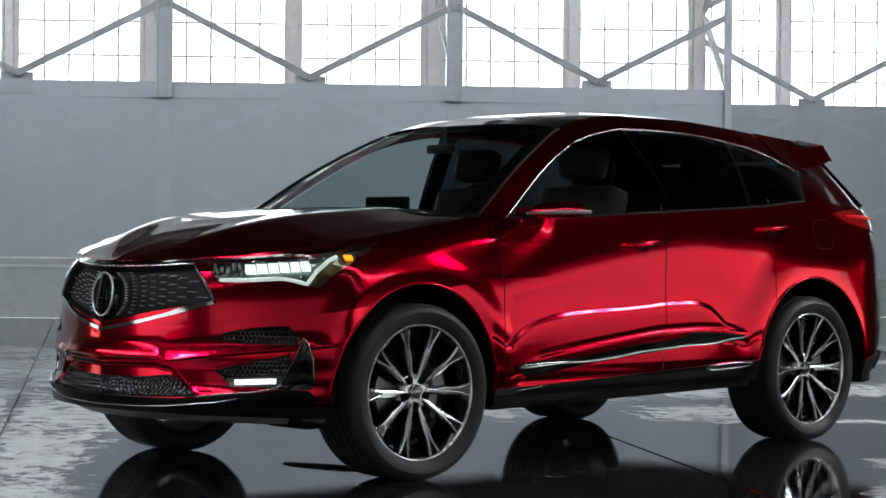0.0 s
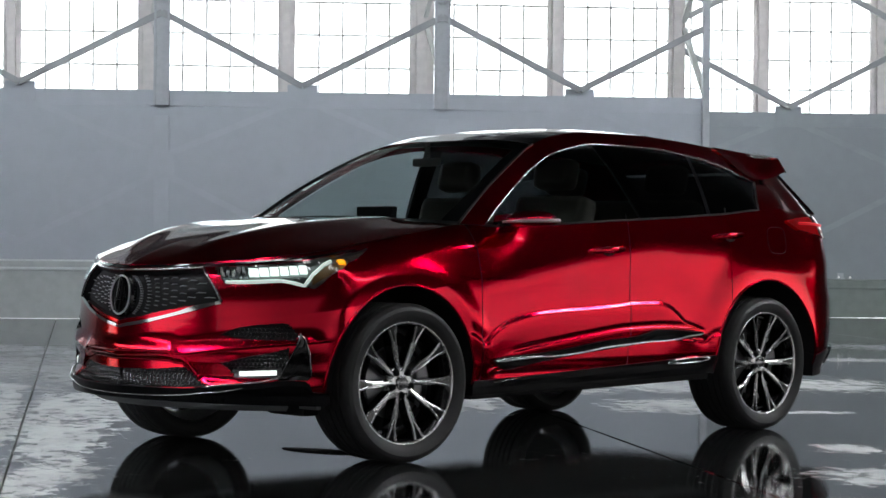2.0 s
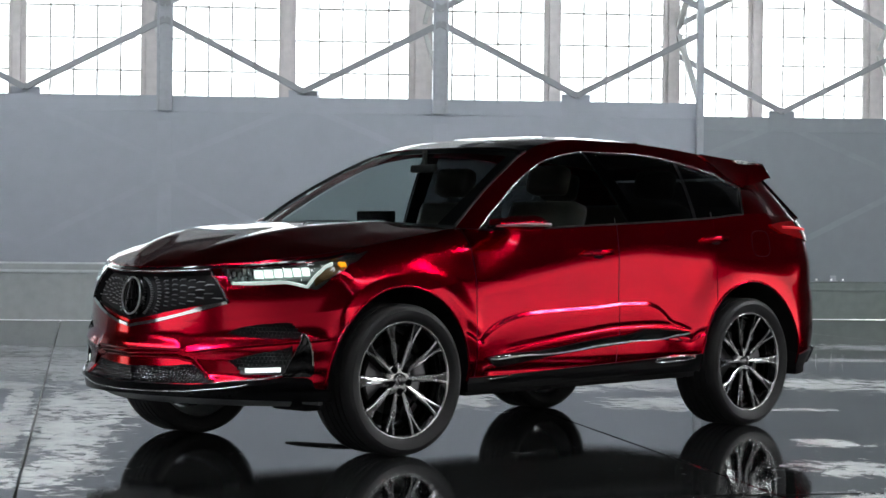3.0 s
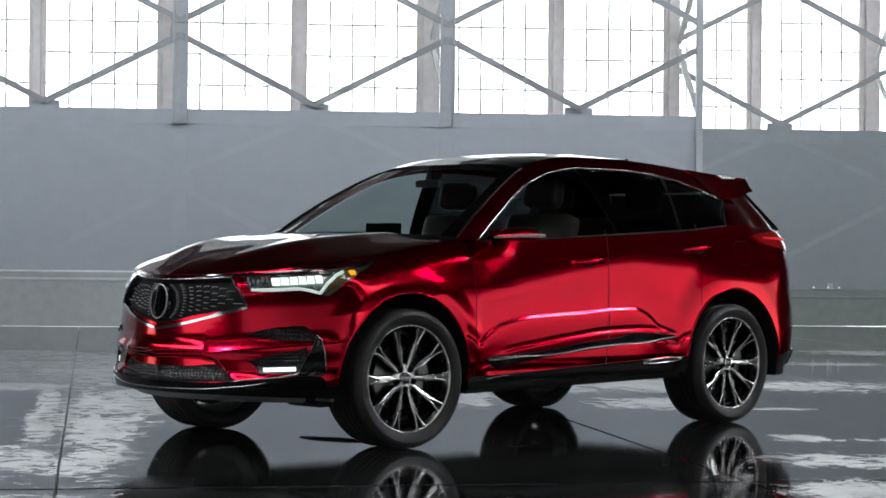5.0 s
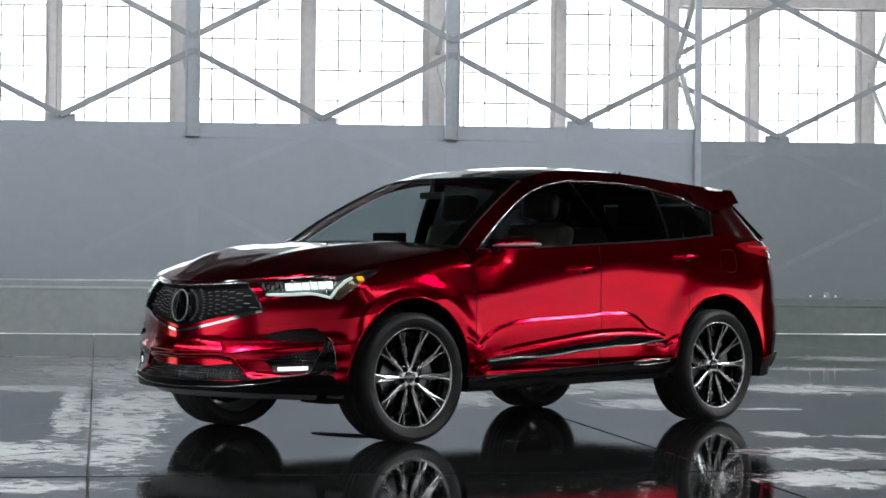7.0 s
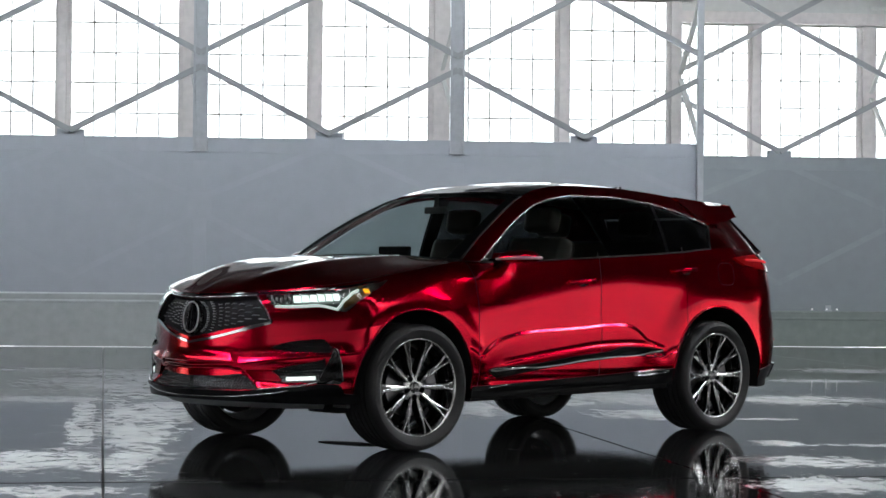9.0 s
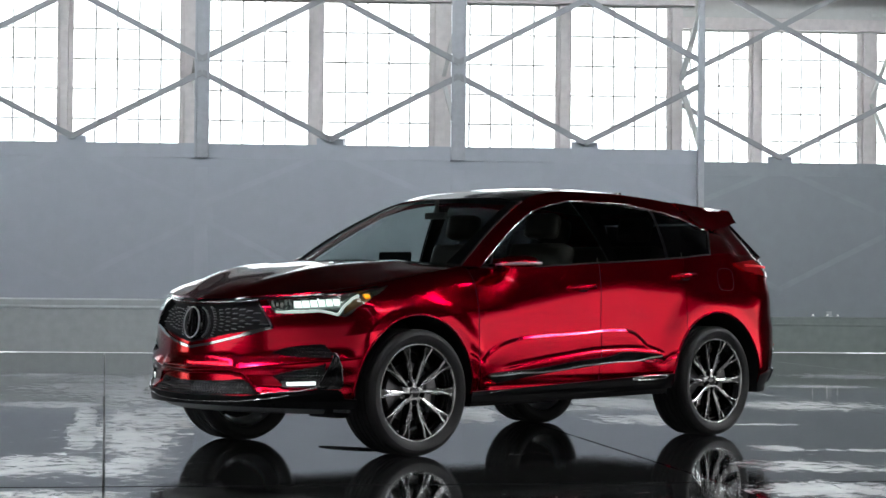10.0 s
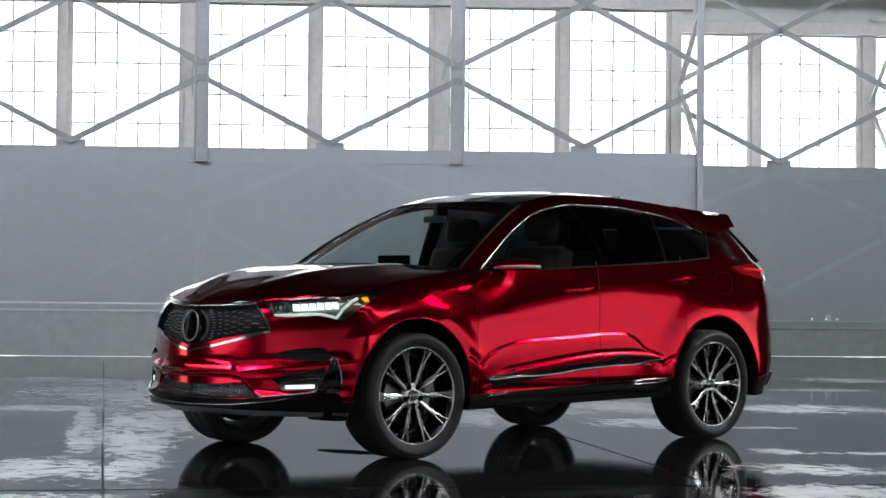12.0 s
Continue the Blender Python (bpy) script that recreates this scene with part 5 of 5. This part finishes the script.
line("blade_line", [(su(0.56), 0.464), (su(0.70), 0.470), (su(0.86), 0.474)], 0.0022, CHROME, 0.020, label="thin bright upper line")
for x, z in ((1.385, 0.990), (2.41, 1.072)):
    pts = [on_shell(su(x - 0.125 + 0.25 * i / 10), z - 0.006 + 0.014 * i / 10, 0.010 + 0.030 * max(0.0, math.sin(math.pi * i / 10)) ** 0.5) for i in range(11)]
    bm = tube(bmesh.new(), pts, lambda s: 0.010 + 0.009 * max(0.0, math.sin(math.pi * s)) ** 0.7, 10, flat=0.7)
    both_sides("door_handle", bm, RED, "red door handle")
    bm = bmesh.new()
    rr = [[on_shell(su(x + 0.012 + 0.052 * k * math.cos(a)), z - 0.004 + 0.026 * k * math.sin(a), 0.0025 - 0.001 * (1 - k)) for k in (0.05, 0.5, 1)] for a in [2 * math.pi * q / 20 for q in range(21)]]
    grid(bm, rr)
    bmesh.ops.recalc_face_normals(bm, faces=bm.faces)
    both_sides("handle_cup", bm, LINER, "dark handle recess")
# fuel flap seam on the rear quarter
pts = [(2.86 + 0.085 * math.copysign(abs(math.cos(a)) ** 0.6, math.cos(a)), 1.055 + 0.075 * math.copysign(abs(math.sin(a)) ** 0.6, math.sin(a))) for a in [2 * math.pi * q / 28 for q in range(28)]]
bm = tube(bmesh.new(), [on_shell(su(x), z, 0.0) for x, z in pts], 0.0022, 5, True)
part("fuel_flap_seam", bm, LINER, car)

# tail lamps
xu = lambda x: shell_at_x(x, 1.12)
strip("tail_lamp", [(xu(2.98), 1.168), (xu(3.2), 1.186), (xu(3.5), 1.194), (2.85, 1.186)], [(xu(2.98), 1.158), (xu(3.14), 1.104), (xu(3.3), 1.084), (xu(3.5), 1.066), (2.85, 1.07)], xu(2.98), 2.85, 0.010, TAIL_RED, "red wraparound tail lamp", 30, 6, depth=0.016)
line("tail_strip", [(xu(3.10), 1.150), (xu(3.4), 1.140), (2.82, 1.135)], 0.008, glowing("tail_glow", (1.0, 0.015, 0.03), 0.3), 0.012, n=16)
# rear reflector and black lower bumper
line("rear_reflector", [(xu(3.52), 0.60), (2.62, 0.60)], 0.012, TAIL_RED, 0.004, n=10)
strip("rear_valance", [(su(WB + ARCH_R + 0.01), 0.40), (2.2, 0.425), (3, 0.45)], [(su(WB + ARCH_R + 0.01), 0.28), (2.4, 0.30), (3, 0.32)], su(WB + ARCH_R + 0.012), 3.0, 0.010, BLACK_PLASTIC, "black rear valance", 30, 4, depth=0.12)
strip("valance_trim", [(xu(3.36), 0.44), (2.5, 0.45)], [(xu(3.36), 0.35), (2.5, 0.36)], xu(3.40), 2.42, 0.022, CHROME, "bright rear corner trim", 8, 3, depth=0.02)

# door mirrors
for s in (-1, 1):
    bm = bmesh.new()
    rows = []
    for i in range(13):
        a = i / 12
        y = 0.905 + 0.205 * a
        k = max(0.0, 1 - (2 * a - 1) ** 4) ** 0.5 * 0.9 + 0.1
        xc = 0.705 + 0.06 * a
        rows.append([(xc + 0.095 * k * math.copysign(abs(math.cos(b)) ** 1.15, math.cos(b)), s * y, 1.131 + (0.050 if math.sin(b) > 0 else 0.030) * k * math.copysign(abs(math.sin(b)) ** 1.15, math.sin(b))) for b in [2 * math.pi * q / 20 for q in range(20)]])
    vs = grid(bm, rows, True)
    bm.faces.new(vs[0])
    bm.faces.new(vs[-1][::-1])
    bmesh.ops.recalc_face_normals(bm, faces=bm.faces)
    mirror = part("door_mirror", bm, RED, car, "deep red door mirror with silver blade", True)
    bm = tube(bmesh.new(), [(0.622, s * 0.92, 1.124), (0.630, s * 1.00, 1.127), (0.662, s * 1.085, 1.130), (0.74, s * 1.115, 1.132), (0.82, s * 1.112, 1.133)], lambda q: 0.0045 + 0.005 * min(1.0, 2 * q), 8)
    part("mirror_blade", bm, SATIN, mirror, "silver mirror blade", True)
    bm = bmesh.new()
    beam(bm, (0.70, s * 0.82, 1.108), (0.72, s * 0.95, 1.125), 0.09, 0.03, (0, 0.3, 1))
    part("mirror_arm", bm, BLACK_GLOSS, mirror)

# ---------- cabin ----------
bm = bmesh.new()
rows = []
for i in range(9):
    a = i / 8
    rows.append([(0.42 + 0.42 * a + 0.10 * (1 - t * t) * (a - 1), 0.70 * t, 1.055 + 0.080 * math.sin(math.pi * (0.15 + 0.55 * a))) for t in [j / 10 for j in range(-10, 11)]])
rows.append([(0.84, 0.70 * t, 0.80) for t in [j / 10 for j in range(-10, 11)]])
grid(bm, rows)
bmesh.ops.recalc_face_normals(bm, faces=bm.faces)
part("dashboard", bm, CABIN, car, "black dashboard", True)
part("dash_display", boxed(0.50, 0.535, -0.27, 0.0, 1.10, 1.203, bevel=0.008), PILLAR_BLACK, car, "black dash display")
bm = tube(bmesh.new(), [(0.86 + 0.07 * math.sin(a), -0.37 + 0.185 * math.cos(a), 1.02 + 0.175 * math.sin(a)) for a in [2 * math.pi * k / 28 for k in range(28)]], 0.014, 8, True)
part("steering_wheel", bm, CABIN, car, "black steering wheel", True)


def seat(x, y, w, label):
    """A leather seat: cushion, backrest, headrest."""
    bm = bmesh.new()
    box(bm, x - 0.26, x + 0.24, y - w / 2, y + w / 2, 0.60, 0.74, bevel=0.05)
    st = part("seat", bm, LEATHER, car, label, True)
    bm = bmesh.new()
    box(bm, -0.07, 0.07, y - w / 2, y + w / 2, 0.0, 0.60, bevel=0.05)
    bmesh.ops.transform(bm, matrix=pose(x + 0.24, 0, 0.70, 0, 18, 0), verts=bm.verts)
    part("backrest", bm, LEATHER, st, smooth=True)
    bm = bmesh.new()
    for k in ((0,) if w < 0.7 else (-0.38, 0.38)):
        box(bm, -0.055, 0.055, y + k - 0.13, y + k + 0.13, 0.63, 0.80, bevel=0.045)
    bmesh.ops.transform(bm, matrix=pose(x + 0.24, 0, 0.70, 0, 14, 0), verts=bm.verts)
    part("headrest", bm, LEATHER, st, smooth=True)


seat(1.20, -0.37, 0.50, "grey-brown leather front seat")
seat(1.20, 0.37, 0.50, "grey-brown leather front seat")
seat(2.12, 0.0, 1.25, "grey-brown leather rear bench")
for s in (-1, 1):
    part("door_card", boxed(0.60, 2.40, s * 0.76, s * 0.79, 0.55, 1.10, bevel=0.01), CABIN, car)
part("cabin_floor", boxed(0.5, 3.2, -0.75, 0.75, 0.50, 0.54), CABIN, car)
part("luggage_cover", boxed(2.45, 3.25, -0.66, 0.66, 1.05, 1.08), CABIN, car)
bm = bmesh.new()
box(bm, 0.985, 1.01, -0.10, 0.10, 1.425, 1.470, bevel=0.012)
box(bm, 0.995, 1.015, -0.010, 0.010, 1.465, 1.55)
part("cabin_mirror", bm, CABIN, car, "rear-view mirror")
bm = bmesh.new()
grid(bm, [[roof_point(i / 20, j / 10) + Vector((0, 0, -0.03)) for j in range(11)] for i in range(21)])
bm = joined(bm, mirrored(bm))
part("headliner", bm, CABIN, car)

# a thin dark flat shape on the floor by the front wheel
bm = bmesh.new()
rows = []
for k, (sc, z) in enumerate(((0.02, 0.007), (0.8, 0.007), (1.0, 0.004), (1.0, 0.0))):
    rows.append([(sc * 0.235 * math.cos(a) * (1 + 0.06 * math.sin(3 * a)), sc * 0.065 * math.sin(a) * (1 + 0.2 * math.cos(a) + 0.08 * math.sin(5 * a)), z) for a in [2 * math.pi * q / 36 for q in range(36)]])
grid(bm, rows, True)
bmesh.ops.recalc_face_normals(bm, faces=bm.faces)
scrap = part("rubber_scrap", bm, LINER)
scrap.matrix_basis = pose(0.05, -0.26, 0.0005, 0, 0, -76)
tagged(scrap, "thin dark flat shape on wet floor", "rubber scrap")

# ---------- wheels ----------


def wheel_at(m, first=None):
    if first is not None:
        w = first.copy()
        scene.collection.objects.link(w)
        w.matrix_basis = m
        for ch in first.children:
            o_ = ch.copy()
            scene.collection.objects.link(o_)
            o_.parent = w
        return w
    R = 0.280
    # outer side is -y; rim barrel
    prof = [(R - 0.002, 0.135), (R + 0.004, 0.12), (R - 0.02, 0.10), (R - 0.035, 0.02), (R - 0.02, -0.085), (R - 0.004, -0.098), (R + 0.004, -0.104), (R + 0.006, -0.096)]
    w = part("wheel", turned(bmesh.new(), prof, 72), RIM_BLACK, car, "black and machined alloy wheel", True)
    w.matrix_basis = m
    lip = [(R - 0.005, -0.098), (R - 0.003, -0.103), (R + 0.003, -0.107), (R + 0.005, -0.104)]
    part("rim_lip", turned(bmesh.new(), lip, 72), MACHINED, w, "machined rim edge", True)
    part("rim_lip", turned(bmesh.new(), [(R - 0.045, 0.02), (R - 0.022, 0.10), (R - 0.004, 0.118), (R + 0.003, 0.122), (R + 0.006, 0.118)], 72), SATIN, w, "silver inner rim edge", True)
    # tyre with grooves and a moulded shoulder
    T, WIDE = TYRE, 0.05
    half = [(R + 0.002, 0.100), (R + 0.012, 0.112), (R + 0.035, 0.124), (R + 0.055, 0.127), (T - 0.026, 0.121), (T - 0.020, 0.1195), (T - 0.018, 0.117), (T - 0.008, 0.108), (T - 0.002, 0.092)]
    tread = []
    for c in (-0.062, -0.022, 0.022, 0.062, 0.105):
        tread += [(T - 0.001, c - 0.006), (T - 0.009, c - 0.004), (T - 0.009, c + 0.004), (T - 0.001, c + 0.006)]
    prof = [(r, -y) for r, y in half] + [(r, y) for r, y in tread] + [(r, y + WIDE) for r, y in half[::-1]]
    part("tyre", turned(bmesh.new(), prof, 96), RUBBER, w, "black low tyre", True).data.set_sharp_from_angle(angle=radians(40))
    bm = bmesh.new()
    for k in range(72):
        a = 2 * math.pi * k / 72
        for s in (-1, 1):
            c, d = math.cos(a + 0.02 * s), math.sin(a + 0.02 * s)
            box(bm, -0.004, 0.004, s * 0.080 + (WIDE if s > 0 else 0), s * 0.110 + (WIDE if s > 0 else 0), -0.002, 0.001)
            bmesh.ops.transform(bm, matrix=Matrix.Rotation(-(a + 0.02 * s) + math.pi / 2, 4, "Y") @ pose(0, 0, T - 0.0035, s * -22, 0, 0), verts=bm.verts[-8:])
    part("tread_sipes", bm, LINER, w)
    # dish behind the spokes, brake disc, caliper
    part("brake_disc", turned(bmesh.new(), [(0.06, -0.012), (0.17, -0.012), (0.17, 0.010), (0.06, 0.010)], 48), STEEL, w, "steel brake disc")
    bm = boxed(-0.05, 0.05, -0.035, 0.04, 0.115, 0.195, bevel=0.012)
    bmesh.ops.transform(bm, matrix=Matrix.Rotation(radians(70), 4, "Y"), verts=bm.verts)
    part("brake_caliper", bm, STEEL, w)
    part("wheel_back", turned(bmesh.new(), [(0.001, 0.05), (R - 0.05, 0.05), (R - 0.05, 0.055), (0.001, 0.055)], 40), LINER, w)
    hub = [(0.001, -0.066), (0.050, -0.066), (0.070, -0.064), (0.080, -0.056), (0.086, -0.02), (0.086, 0.02)]
    part("hub", turned(bmesh.new(), hub, 40), MACHINED, w, "dark wheel hub", True)
    # spokes
    spoke = face = None
    for k in range(10):
        if spoke is None:
            bm = bmesh.new()
            rows = []
            for r, hw, yo, th in ((0.050, 0.013, -0.064, 0.050), (0.10, 0.0125, -0.070, 0.050), (0.17, 0.015, -0.080, 0.050), (0.225, 0.021, -0.090, 0.045), (R - 0.010, 0.030, -0.098, 0.030)):
                rows.append([(-hw - 0.006, yo + th, r), (-hw, yo + 0.004, r), (-hw * 0.6, yo, r), (hw * 0.6, yo, r), (hw, yo + 0.004, r), (hw + 0.006, yo + th, r)])
            grid(bm, rows)
            bmesh.ops.recalc_face_normals(bm, faces=bm.faces)
            spoke = part("spoke", bm, RIM_BLACK, w)
            spoke.matrix_basis = Matrix.Rotation(math.pi / 10, 4, "Y")
            bm = bmesh.new()
            rows = []
            for r, hw, yo in ((0.052, 0.008, -0.0655), (0.10, 0.0105, -0.0715), (0.15, 0.0155, -0.0785), (0.19, 0.0150, -0.0855)):
                rows.append([(-hw, yo, r), (-hw * 0.25, yo - 0.0040, r), (hw * 0.45, yo - 0.0035, r), (hw, yo, r)])
            grid(bm, rows)
            for s in (-1, 1):
                rows = []
                for r, o0, hw, yo in ((0.19, 0.0065, 0.005, -0.0855), (0.225, 0.0115, 0.0052, -0.0915), (R - 0.010, 0.0235, 0.0065, -0.0995)):
                    rows.append([(s * o0 - hw, yo, r), (s * o0, yo - 0.002, r), (s * o0 + hw, yo, r)])
                grid(bm, rows)
            bmesh.ops.recalc_face_normals(bm, faces=bm.faces)
            face = part("spoke_face", bm, MACHINED, w, "machined spoke face")
            face.matrix_basis = Matrix.Rotation(math.pi / 10, 4, "Y")
        else:
            sp = share("spoke", spoke, w, Matrix.Rotation(2 * math.pi * (k + 0.5) / 10, 4, "Y"))
            share("spoke_face", face, w, Matrix.Rotation(2 * math.pi * (k + 0.5) / 10, 4, "Y"))
    nut = None
    for k in range(5):
        mm = Matrix.Rotation(2 * math.pi * (k + 0.5) / 5, 4, "Y") @ pose(0, -0.066, 0.057)
        if nut is None:
            nut = part("lug_nut", turned(bmesh.new(), [(0.0005, -0.014), (0.009, -0.014), (0.015, -0.011), (0.0175, 0.0), (0.0185, 0.004)], 12), PILLAR_BLACK, w, "black lug nut")
            nut.matrix_basis = mm
        else:
            share("lug_nut", nut, w, mm)
    part("centre_cap", turned(bmesh.new(), [(0.0005, -0.080), (0.022, -0.079), (0.030, -0.076), (0.034, -0.066)], 28), HUB_METAL, w, "grey metal centre cap", True)
    part("cap_ring", tube(bmesh.new(), [(0.030 * math.cos(a), -0.077, 0.030 * math.sin(a)) for a in [2 * math.pi * q / 28 for q in range(28)]], 0.003, 6, True), CHROME, w, smooth=True)
    return w


WHEEL_Y = 0.815
w1 = wheel_at(pose(0, -WHEEL_Y, HUB, 0, 0, -3.5))        # steered a little
wheel_at(pose(WB, -WHEEL_Y, HUB), w1)
wheel_at(pose(0, WHEEL_Y, HUB, 0, 0, 176.5), w1)
wheel_at(pose(WB, WHEEL_Y, HUB, 0, 0, 180), w1)
